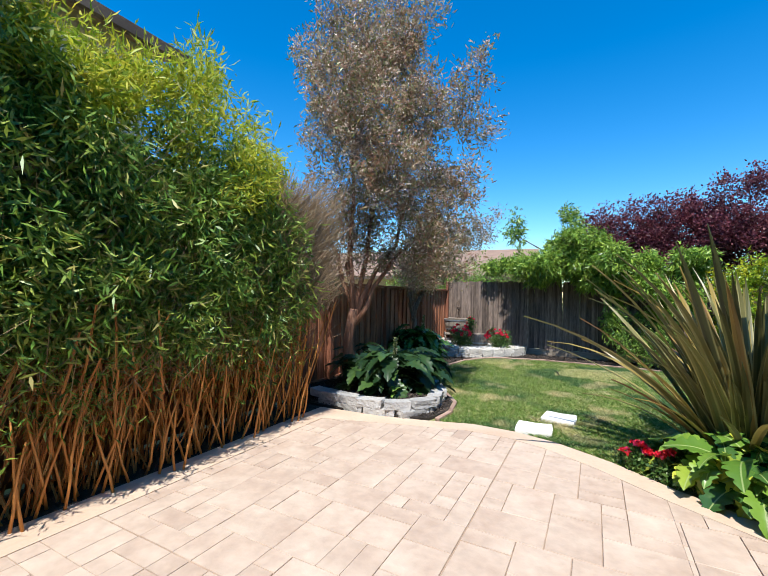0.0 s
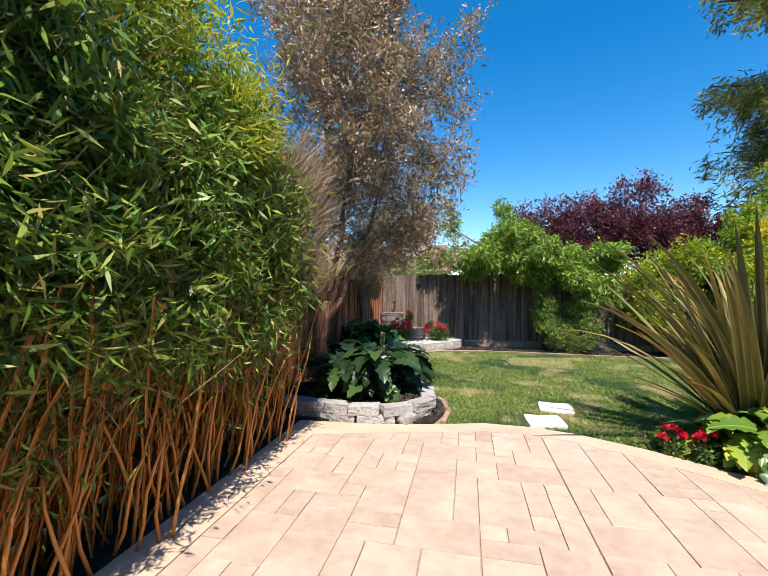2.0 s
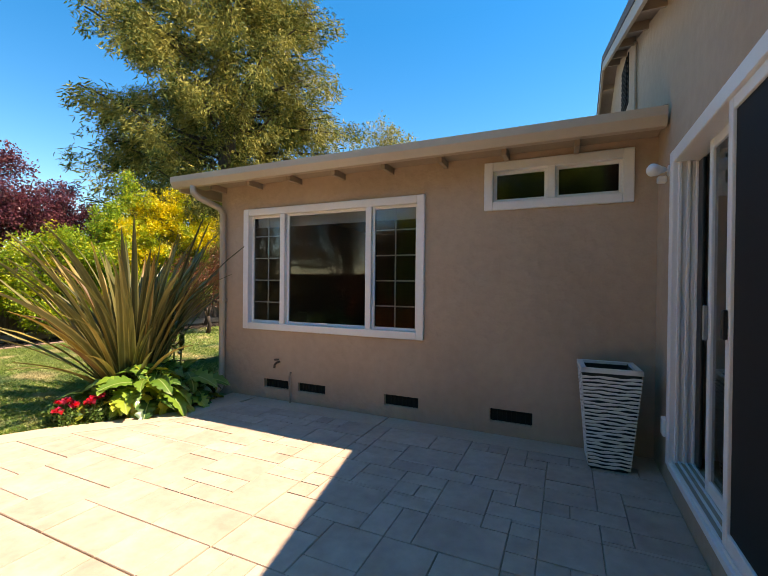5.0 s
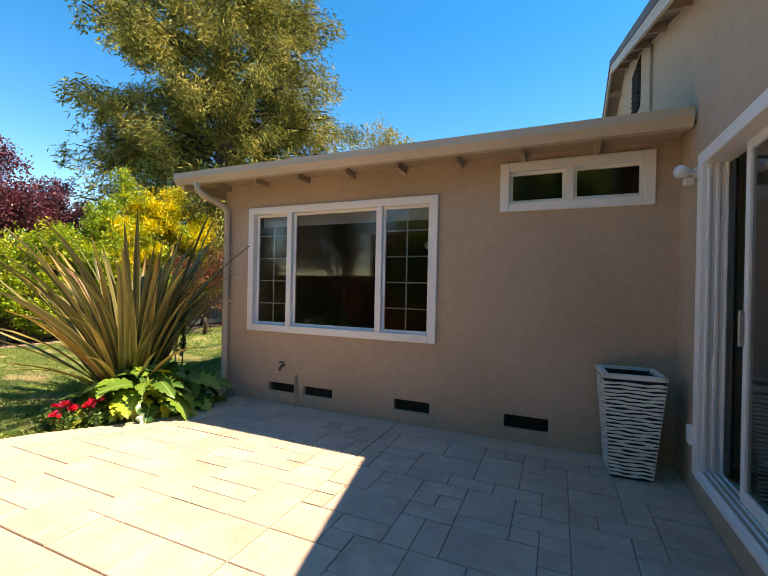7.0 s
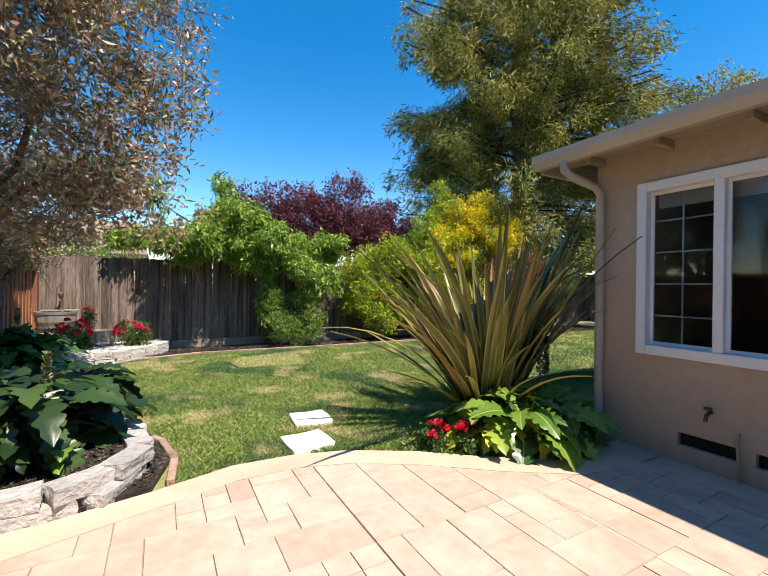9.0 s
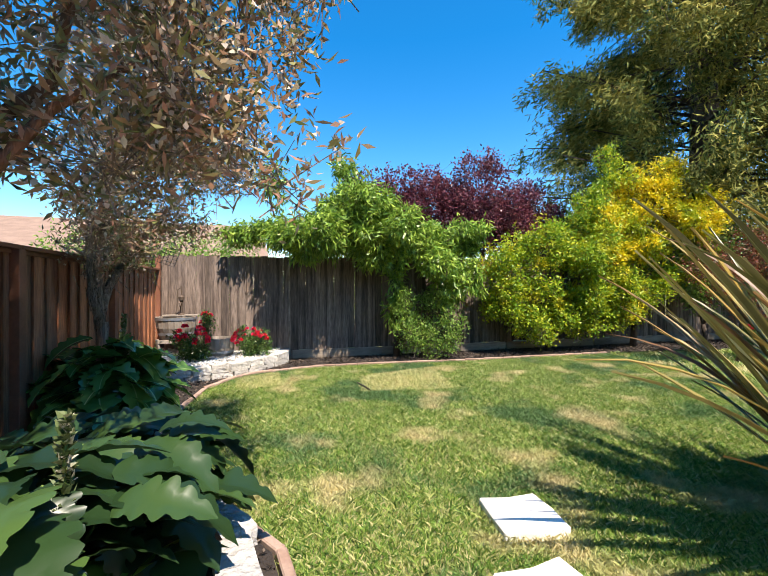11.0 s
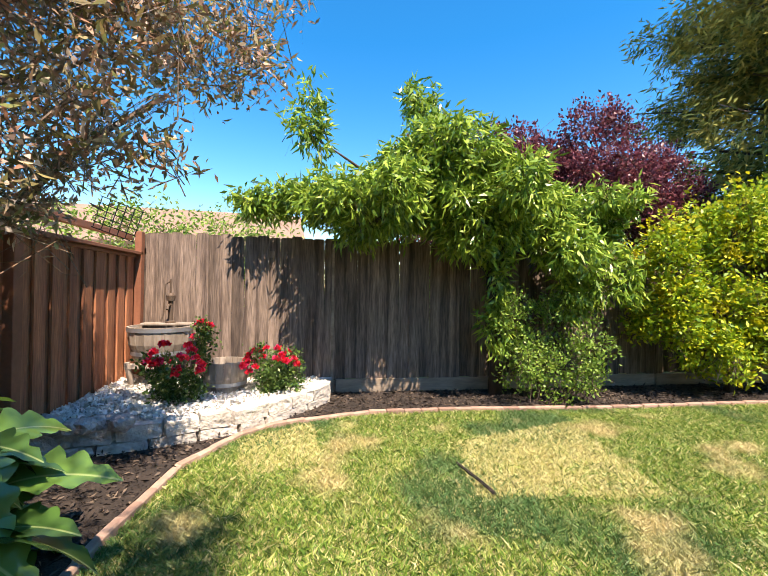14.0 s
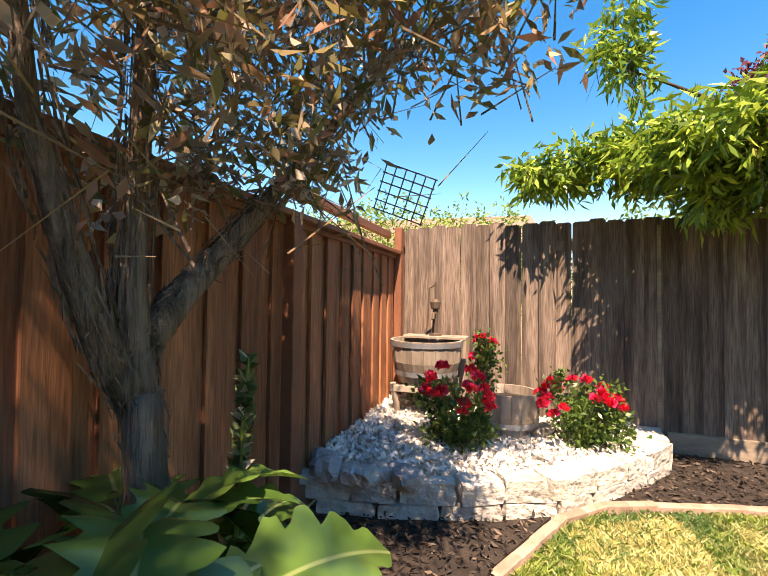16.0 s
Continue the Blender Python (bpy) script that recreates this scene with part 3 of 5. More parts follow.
GABLE = [(-1.1, 2.55), (9.0, 2.55), (9.0, roof_z(9.0) - 0.17), (RIDGE_X, RIDGE_Z - 0.17), (-1.1, roof_z(-1.1) - 0.17)]
part("wall", wall_with_holes(bmesh.new(), -1.1, 9.0, -0.15, 2.55, [DOOR], lambda u, d, z: (u, WY - d, z), 0.16), M_STUCCO, main)
prism_y("gable", GABLE, WY, WY - 0.16, M_STUCCO, main)
part("side_wall", wall_with_holes(bmesh.new(), -7.0, WY - 0.16, -0.15, 2.6, [], lambda u, d, z: (-1.1 + d, u, z), 0.09), M_STUCCO, main)
part("far_wall", wall_with_holes(bmesh.new(), -7.0, WY - 0.16, -0.15, 3.6, [], lambda u, d, z: (8.84 + d, u, z), 0.16), M_STUCCO, main)
part("rear_wall", wall_with_holes(bmesh.new(), -1.1, 9.0, -0.15, 2.55, [], lambda u, d, z: (u, -7.16 + d, z), 0.16), M_STUCCO, main)
prism_y("gable", GABLE, -7.0, -7.16, M_STUCCO, main)
boxed("room_floor", (-1.0, -7.0, -0.1), (8.8, WY - 0.16, 0.22), M_ROOMFLOOR, main)
boxed("room_ceiling", (-1.0, -7.0, 2.46), (8.8, WY - 0.16, 2.52), M_ROOMWALL, main)
boxed("room_partition", (1.62, -6.9, 0.22), (1.72, WY - 0.16, 2.46), M_ROOMWALL, main)
boxed("room_partition", (-1.03, -4.4, 0.22), (1.62, -4.3, 2.46), M_ROOMWALL, main)
for side, x_end in ((-1, -1.55), (1, 12.4)):
    prism_y("roof", [(RIDGE_X, RIDGE_Z), (x_end, roof_z(x_end)), (x_end, roof_z(x_end) - 0.10), (RIDGE_X, RIDGE_Z - 0.10)], RAKE_Y + 0.02, -7.6, M_SHINGLE, main, "grey shingle roof slope")
    prism_y("soffit", [(RIDGE_X, RIDGE_Z - 0.104), (x_end, roof_z(x_end) - 0.104), (x_end, roof_z(x_end) - 0.13), (RIDGE_X, RIDGE_Z - 0.13)], RAKE_Y - 0.025, -7.5, M_EAVE, main)
    prism_y("barge_board", [(RIDGE_X, RIDGE_Z - 0.02), (x_end, roof_z(x_end) - 0.02), (x_end, roof_z(x_end) - 0.22), (RIDGE_X, RIDGE_Z - 0.22)], RAKE_Y + 0.01, RAKE_Y - 0.022, M_GUTTER, main, "pale painted barge board")
    boxed("eave_board", (x_end - 0.03, -7.55, roof_z(x_end) - 0.2), (x_end, RAKE_Y - 0.03, roof_z(x_end) - 0.01), M_GUTTER, main)
for k in range(15):
    x = -0.6 + k * 0.82
    prism_y("lookout", [(x - 0.04, roof_z(x - 0.04) - 0.132), (x - 0.04, roof_z(x - 0.04) - 0.22), (x + 0.04, roof_z(x + 0.04) - 0.22), (x + 0.04, roof_z(x + 0.04) - 0.132)], RAKE_Y - 0.03, WY + 0.001, M_EAVE, main)
bm = bmesh.new()
box(bm, (4.05, WY, 3.85), (4.6, WY + 0.012, 4.5))
for k in range(9):
    box(bm, (4.07, WY + 0.012, 3.88 + 0.068 * k), (4.58, WY + 0.03, 3.91 + 0.068 * k))
part("attic_vent", bm, M_VENT, main, "dark louvred attic vent")
part("conduit", tube(bmesh.new(), [(3.3, WY + 0.02, 2.95), (3.3, WY + 0.02, 4.2), (3.42, WY + 0.02, 4.28)], 0.014, 6), M_PIPE, main)
prism_y("roof_flashing", [(1.75, 2.815), (1.75, 2.88), (3.2, 3.05), (3.2, 2.95)], WY, WY + 0.03, M_SHINGLE, main)

door = empty("door_1", label="white-framed sliding patio door, one leaf half open", category="door", kind="structure")
x0, x1, z0, z1 = DOOR
bm = bmesh.new()
box(bm, (x1 - 0.02, WY - 0.14, z0 - 0.05), (x1 + 0.07, WY + 0.03, z1 + 0.07), 0.005)
box(bm, (x0 - 0.07, WY - 0.14, z0 - 0.05), (x0 + 0.02, WY + 0.03, z1 + 0.07), 0.005)
box(bm, (x0 + 0.02, WY - 0.14, z1 - 0.02), (x1 - 0.02, WY + 0.028, z1 + 0.07), 0.005)
for d in (-0.115, -0.065, -0.015):
    box(bm, (x1 - 0.036, WY + d - 0.011, z0 - 0.009), (x1 - 0.02, WY + d + 0.011, z1 - 0.02), 0.003)
part("door_frame", bm, M_TRIM, door)
bm = bmesh.new()
box(bm, (x0 + 0.02, WY - 0.14, z0 - 0.05), (x1 - 0.02, WY + 0.035, z0 - 0.01), 0.004)
for d in (-0.11, -0.07, -0.03, 0.01):
    box(bm, (x0 + 0.02, WY + d - 0.006, z0 - 0.01), (x1 - 0.02, WY + d + 0.006, z0 + 0.012), 0.002)
part("track", bm, M_TRIM, door)


def door_leaf(name, a, b, y, fill, parent):
    bm = bmesh.new()
    for lo, hi in (((a, y - .018, z0 + .013), (a + .055, y + .018, z1 - .02)), ((b - .055, y - .018, z0 + .013), (b, y + .018, z1 - .02)), ((a + .055, y - .016, z0 + .013), (b - .055, y + .016, z0 + .09)), ((a + .055, y - .016, z1 - .08), (b - .055, y + .016, z1 - .02))):
        box(bm, lo, hi, 0.004)
    leaf = part(name, bm, M_TRIM, parent)
    p = boxed("pane" if fill is M_GLASS else "screen", (a + 0.05, y - 0.003, z0 + 0.085), (b - 0.05, y + 0.003, z1 - 0.075), fill, leaf, 0)
    p.visible_shadow = fill is not M_GLASS
    return leaf


door_leaf("glass_leaf", -0.30, 1.0, WY - 0.09, M_GLASS, door)
scr = door_leaf("screen_leaf", -0.93, 0.40, WY - 0.005, M_SCREEN, door)
boxed("pull", (0.36, WY + 0.014, 1.22), (0.385, WY + 0.035, 1.36), M_BLACK, scr)
boxed("lock_plate", (0.975, WY - 0.07, 1.15), (0.99, WY - 0.045, 1.36), M_HOOP, door)
# black strip that puts the shade of the gap beside the jamb into colour
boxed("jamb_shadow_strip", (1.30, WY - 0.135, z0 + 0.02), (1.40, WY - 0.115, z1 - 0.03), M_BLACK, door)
oven = empty("wall_oven", (1.56, -1.9, 1.5), label="dark built-in wall oven in the room", category="oven")
part("body", box(bmesh.new(), (-0.05, -0.35, -0.35), (0.055, 0.35, 0.3), 0.01), M_BLACK, oven)
part("handle", tube(bmesh.new(), [(-0.09, -0.28, -0.02), (-0.09, 0.28, -0.02)], 0.012, 6), M_HOOP, oven)

# wall fittings
flood = empty("flood_light", (1.60, WY, 2.33), label="white outdoor flood light on the wall", category="lamp")
flood.scale = (0.75, 0.75, 0.75)
part("mount", tube(bmesh.new(), [(0, 0, 0), (0, 0.03, 0)], 0.055, 16), M_TRIM, flood)
part("arm", tube(bmesh.new(), [(0, 0.02, 0), (0.02, 0.10, 0.02), (0.0, 0.15, 0.0)], 0.016, 8), M_TRIM, flood)
head = part("head", tube(bmesh.new(), [(-0.01, 0.07, 0.01), (-0.06, 0.11, 0.0), (-0.10, 0.14, -0.01), (-0.16, 0.185, -0.02)], [0.03, 0.036, 0.052, 0.062], 14), M_TRIM, flood, smooth=True)
bm = bmesh.new()
bmesh.ops.create_uvsphere(bm, u_segments=14, v_segments=8, radius=0.056, matrix=Matrix.Translation((-0.155, 0.182, -0.02)))
part("bulb", bm, M_TRIM, head, smooth=True)
part("sensor", box(bmesh.new(), (-0.035, 0.04, -0.12), (0.035, 0.12, -0.05), 0.012), M_TRIM, flood)
cond = empty("conduit", (1.54, WY, 0), label="thin tan conduit pipe with outlet box on the wall", category="pipe")
part("pipe", tube(bmesh.new(), [(0, 0.015, 0.50), (0, 0.015, 2.25)], 0.010, 6), M_PIPE, cond)
part("outlet_box", box(bmesh.new(), (-0.045, 0, 0.38), (0.045, 0.05, 0.51), 0.008), M_TRIM, cond)
tap = empty("hose_tap", (WX, 3.18, 0), label="brass hose tap on the stucco wall", category="tap")
part("spout", tube(bmesh.new(), [(0, 0, 0.48), (-0.05, 0, 0.48), (-0.09, 0, 0.46), (-0.10, 0, 0.42)], 0.014, 8), M_IRON, tap)
part("wheel", tube(bmesh.new(), [(-0.06, 0, 0.51), (-0.06, 0, 0.525)], 0.03, 10), M_IRON, tap)
pipe = part("drain_pipe", tube(bmesh.new(), [(WX - 0.04, 2.98, 0.0), (WX - 0.04, 3.0, 0.32), (WX - 0.02, 3.0, 0.36), (WX, 3.0, 0.36)], 0.012, 8), M_PIPE)
tagged(pipe, "thin tan drain pipe rising from the patio", "pipe")

# tall striped planter
pot = empty("planter_pot", (1.80, -0.42, 0), 3, label="tall black square planter with wavy white stripes", category="planter")
bm = bmesh.new()
prev = None
for h, s in ((0, 0.155), (0.86, 0.225), (0.86, 0.185), (0.72, 0.175)):
    ring = [bm.verts.new((sx * s, sy * s, h)) for sx, sy in ((-1, -1), (1, -1), (1, 1), (-1, 1))]
    if prev:
        for i in range(4):
            bm.faces.new((prev[i], prev[(i + 1) % 4], ring[(i + 1) % 4], ring[i]))
    else:
        bm.faces.new(ring[::-1])
    prev = ring
bm.faces.new(prev)
bmesh.ops.recalc_face_normals(bm, faces=bm.faces)
bmesh.ops.bevel(bm, geom=list(bm.edges), offset=0.012, segments=2, affect="EDGES")
part("body", bm, M_BLACK, pot)
bm = bmesh.new()
for a, b in (((-1, -1), (1, -1)), ((1, -1), (1, 1)), ((1, 1), (-1, 1)), ((-1, 1), (-1, -1))):
    s = 0.228
    box(bm, (min(a[0], b[0]) * s - 0.004 if a[0] != b[0] else a[0] * s - (0.04 if a[0] > 0 else 0.004), min(a[1], b[1]) * s - 0.004 if a[1] != b[1] else a[1] * s - (0.04 if a[1] > 0 else 0.004), 0.835),
        (max(a[0], b[0]) * s + 0.004 if a[0] != b[0] else a[0] * s + (0.004 if a[0] > 0 else 0.04), max(a[1], b[1]) * s + 0.004 if a[1] != b[1] else a[1] * s + (0.004 if a[1] > 0 else 0.04), 0.872))
part("rim", bm, M_TRIM, pot, "white rim")
for k in range(25):
    z = 0.035 + k * 0.0318
    bm = bmesh.new()
    s = 0.155 + 0.07 * z / 0.86 + 0.003
    ph = random.random() * 6
    for (ax, ay), (bx, by) in (((-1, -1), (1, -1)), ((1, -1), (1, 1)), ((1, 1), (-1, 1)), ((-1, 1), (-1, -1))):
        rows = []
        for i in range(15):
            f = i / 14
            x, y = (ax + (bx - ax) * f) * s, (ay + (by - ay) * f) * s
            dz = 0.0035 * math.sin(f * 9 + ph + ax * 2) + 0.0015 * math.sin(f * 23 + ph)
            wd = 0.0100 + 0.0025 * math.sin(f * 14 + ph * 2)
            rows.append((bm.verts.new((x, y, z + dz - wd)), bm.verts.new((x * 1.014, y * 1.014, z + dz)), bm.verts.new((x, y, z + dz + wd))))
        for r0, r1 in zip(rows, rows[1:]):
            bm.faces.new((r0[0], r1[0], r1[1], r0[1])), bm.faces.new((r0[1], r1[1], r1[2], r0[2]))
    part("stripe", bm, M_TRIM, pot)

pot.scale = (0.93, 0.93, 0.94)

# ---- fences ----
def board_mesh(name, w, h, material, ears=True, cup=0.003):
    bm = bmesh.new()
    e = 0.02 if ears else 0.0
    prof = [(-w / 2, 0), (w / 2, 0), (w / 2, h - e), (w / 2 - e, h), (-w / 2 + e, h), (-w / 2, h - e)] if ears else [(-w / 2, 0), (w / 2, 0), (w / 2, h), (-w / 2, h)]
    f0 = [bm.verts.new((x, -0.009 + cup * random.uniform(-1, 1), z)) for x, z in prof]
    f1 = [bm.verts.new((x, 0.009, z)) for x, z in prof]
    n = len(prof)
    bm.faces.new(f0), bm.faces.new(f1[::-1])
    for i in range(n):
        bm.faces.new((f0[i], f1[i], f1[(i + 1) % n], f0[(i + 1) % n]))
    bmesh.ops.recalc_face_normals(bm, faces=bm.faces)
    me = bpy.data.meshes.new(name)
    bm.to_mesh(me)
    bm.free()
    me.materials.append(material)
    return me


rng0 = random.Random(4)
back_fence = empty("fence_back", label="weathered grey-brown wooden board fence with pale kickboard", category="fence", kind="structure")
greys = [board_mesh("board", w, 1.83, M_GREYFENCE) for w in (0.138, 0.142, 0.148, 0.152)]
x = RX + 0.1
while x < 13:
    k = rng0.randrange(4)
    w = (0.138, 0.142, 0.148, 0.152)[k]
    put("board", greys[k], back_fence, pose(x + w / 2, FY + rng0.choice((-0.009, 0.011)) + rng0.uniform(-0.002, 0.002), 0.19 + rng0.uniform(-0.02, 0.02), rng0.uniform(-0.3, 0.3), rng0.uniform(-0.35, 0.35), 0))
    x += w - 0.002 + rng0.random() * 0.001
for k in range(8):
    xx = RX + 0.06 + k * 2.36
    boxed("post", (xx - 0.045, FY + 0.012, -0.1), (xx + 0.045, FY + 0.10, 2.0), M_GREYFENCE, back_fence)
    if k < 7:
        boxed("kickboard", (xx, FY - 0.03, 0.02), (xx + 2.33, FY + 0.005, 0.19), M_KICK, back_fence)
        for z in (0.35, 1.75):
            boxed("rail", (xx, FY + 0.012, z), (xx + 2.36, FY + 0.05, z + 0.09), M_GREYFENCE, back_fence)
boxed("batten", (-1.60, FY - 0.03, 0.19), (-1.57, FY - 0.012, 1.95), M_KICK, back_fence, label="pale narrow batten")

side_fence = empty("fence_side", label="red-stained redwood board fence with cap rail", category="fence", kind="structure")
reds = [board_mesh("board", w, 1.68, M_REDFENCE, False) for w in (0.132, 0.14, 0.15)]
y, k0 = FY - 0.02, 0
while y > -5.0:
    k = rng0.randrange(3)
    w = (0.132, 0.14, 0.15)[k]
    put("board", reds[k], side_fence, pose(RX + (0.0 if k0 % 2 else -0.024) + rng0.uniform(-0.003, 0.003), y - w / 2, 0.05, 0, rng0.uniform(-0.2, 0.2), 90))
    y -= w - 0.032
    k0 += 1
for k in range(8):
    yy = FY - 0.06 - k * 2.02
    boxed("post", (RX + 0.01, yy - 0.045, -0.1), (RX + 0.085, yy + 0.045, 1.74 if k else 2.02), M_RAIL, side_fence)
    if k < 7:
        boxed("cap_rail", (RX - 0.07, yy - 2.01, 1.74), (RX + 0.085, yy + 0.0, 1.775), M_RAIL, side_fence)
        boxed("bottom_rail", (RX + 0.012, yy - 1.97, 0.03), (RX + 0.05, yy - 0.05, 0.17), M_RAIL, side_fence)
        boxed("lower_trim", (RX + 0.012, yy - 1.97, 1.70), (RX + 0.035, yy - 0.05, 1.735), M_RAIL, side_fence)
boxed("upper_rail", (RX - 0.10, FY - 2.0, 1.92), (RX - 0.05, FY - 0.02, 1.99), M_RAIL, side_fence)
east = empty("fence_east", label="weathered grey wooden fence closing the garden", category="fence", kind="structure")
y = FY
while y > 4.2:
    k = rng0.randrange(4)
    put("board", greys[k], east, pose(12.9, y, 0.19, 0, 0, 90))
    y -= 0.155

# ---- beds, lawn ----
rng = np.random.default_rng(7)


def ray_in(poly, x, y):
    inside = np.zeros(len(x), bool)
    for (ax, ay), (bx, by) in zip(poly, poly[1:] + poly[:1]):
        hit = ((ay > y) != (by > y)) & (x < (bx - ax) * (y - ay) / (by - ay + 1e-9) + ax)
        inside ^= hit
    return inside


LAWN = [(1.2, 4.45), (0.7, 4.3), (0.23, 4.66), (-0.3, 4.96), (-0.75, 5.09), (-1.25, 5.11), (-1.7, 4.98), (-1.66, 5.4), (-1.75, 5.9), (-2.2, 6.6), (-2.6, 7.2), (-2.9, 8.0), (-2.88, 8.9), (-2.78, 9.8), (-2.45, 10.45), (-2.2, 10.68), (-1.9, 10.8), (-1.2, 11.0), (-0.2, 11.02), (1.7, 10.9), (5.0, 10.9), (8.0, 10.6), (12.5, 10.4), (12.5, 4.6), (2.4, 4.6)]
BED_BACK = [(RX + 0.05, 7.0), (-2.93, 8.0), (-2.92, 8.9), (-2.82, 9.82), (-2.49, 10.48), (-2.22, 10.71), (-1.9, 10.83), (-1.2, 11.03), (-0.2, 11.05), (1.7, 10.93), (5.0, 10.93), (8.0, 10.63), (12.8, 10.43), (12.8, FY + 0.05), (RX + 0.05, FY + 0.05)]
BED_MID = [(RX + 0.05, 4.75), (-2.4, 4.8), (-1.82, 4.95), (-1.7, 5.4), (-1.8, 5.9), (-2.25, 6.6), (-2.65, 7.2), (-2.93, 8.0), (RX + 0.05, 7.0)]


def scatter(poly, n):
    p = np.array(poly)
    lo, hi = p.min(0), p.max(0)
    pts = lo + rng.random((n * 3, 2)) * (hi - lo)
    return pts[ray_in(poly, pts[:, 0], pts[:, 1])][:n]


def bed(name, poly, z, chips, label):
    b = part(name, slab(bmesh.new(), poly, -0.2, z), M_MULCH)
    tagged(b, label, "flower bed", kind="structure")
    p = scatter(poly, chips)
    base = np.c_[p, np.full(len(p), z + 0.004) + rng.random(len(p)) * 0.015]
    way = rng.normal(size=base.shape) * (1, 1, 0.25)
    c = put("bark_chips", quads_mesh("bark_chips", leaf_quads(rng, base, way, rng.uniform(0.02, 0.07, len(p)), rng.uniform(0.008, 0.022, len(p))), M_CHIP), b)
    tagged(c, kind="stuff")


bed("mulch_bed_back", BED_BACK, 0.015, 26000, "dark shredded bark mulch bed along the fence")
bed("mulch_bed_middle", BED_MID, 0.012, 6000, "dark bark mulch bed beside the lawn")
bamboo_bed = part("bamboo_bed", slab(bmesh.new(), [(RX + 0.05, WY), (-3.31, WY), (-3.31, 4.72), (RX + 0.05, 4.75)], -0.2, -0.005), M_MULCH)
tagged(bamboo_bed, "dark soil strip under the bamboo hedge", "flower bed", kind="structure")


def grass(name, pts, h, material, label, w=0.0058):
    n = len(pts)
    base = np.c_[pts, np.full(n, -0.03)]
    way = np.c_[rng.normal(size=(n, 2)) * 0.42, np.ones(n)]
    ln = h * rng.uniform(0.6, 1.25, n)
    s = unit(np.c_[rng.normal(size=(n, 2)), np.zeros(n)]) * w / 2 * rng.uniform(0.7, 1.5, (n, 1))
    mid = base + way * ln[:, None] * 0.6
    tip = base + way * ln[:, None] + np.c_[way[:, :2] * ln[:, None] * 0.5, np.zeros(n)]
    q = np.stack([base - s, base + s, mid + s * 0.9, tip], axis=1)
    ob = put(name, quads_mesh(name, q, material))
    return tagged(ob, label, "lawn", kind="stuff")


near = scatter([p for p in LAWN[:-1] if p[0] < 5.1] + [(5.0, 4.6), (2.4, 4.6)], 400000)
weights = np.array([noise.noise(Vector((x * 1.3, y * 1.3, 0))) for x, y in near])
DRY = [[(-2.43, 10.35), (-1.8, 10.78), (-1.69, 9.78), (-2.31, 9.62)], [(-0.54, 10.1), (0.9, 10.5), (0.62, 8.95), (-0.68, 9.12)]]
dry = np.zeros(len(near), bool)
for d in DRY:
    dry |= ray_in(d, near[:, 0], near[:, 1])
dry &= rng.random(len(near)) < 0.75
grass("lawn_grass", near[~dry], 0.043, M_GRASS, "patchy green lawn with dry straw spots")
grass("dry_turf_patches", near[dry], 0.04, M_DRYGRASS, "pale dry turf squares in the lawn")
grass("lawn_grass_far", scatter([(5.0, 4.6), (12.5, 4.6), (12.5, 10.4), (8.0, 10.6), (5.0, 10.9)], 40000), 0.065, M_GRASS, "green lawn beyond the house wing", 0.012)
cr = part("turf_gap", tube(bmesh.new(), [(-0.66, 9.62, 0.008), (-0.60, 9.3, 0.01), (-0.57, 9.12, 0.006)], 0.011, 6, 0.4), M_MULCH)
tagged(cr, "dark open seam between turf squares", "lawn", kind="structure")

# stepping stones
for cx, cy, rz in ((-0.56, 5.26, 4), (-0.33, 5.88, -6)):
    bm = bmesh.new()
    ol = [(-0.2, -0.19), (0.0, -0.205), (0.2, -0.18), (0.21, 0.02), (0.19, 0.2), (0.0, 0.19), (-0.19, 0.205), (-0.205, 0.0)]
    slab(bm, [(a + random.uniform(-0.01, 0.01), b + random.uniform(-0.01, 0.01)) for a, b in ol], -0.04, 0.03)
    bmesh.ops.bevel(bm, geom=list(bm.edges), offset=0.008, segments=1, affect="EDGES")
    s = part("stepping_stone", bm, M_STEP)
    s.matrix_basis = pose(cx, cy, 0, 0, 0, rz)
    tagged(s, "square white stone slab set in the lawn", "stepping stone", group="stepping stones")


def rough_block(seed, l, d, h, cut=0.02, mat=None):
    r = random.Random(seed)
    bm = box(bmesh.new(), (-l / 2, -d / 2, 0), (l / 2, d / 2, h))
    bmesh.ops.subdivide_edges(bm, edges=bm.edges, cuts=2, use_grid_fill=True)
    for v in bm.verts:
        v.co += Vector([r.uniform(-1, 1) for _ in range(3)]) * cut * 0.5
        if abs(v.co.x) > l / 2 - 0.02 and abs(v.co.z - h / 2) > h / 2 - 0.02:
            v.co.x *= 0.96
    me = bpy.data.meshes.new("stone")
    bm.to_mesh(me)
    bm.free()
    me.materials.append(mat)
    return me


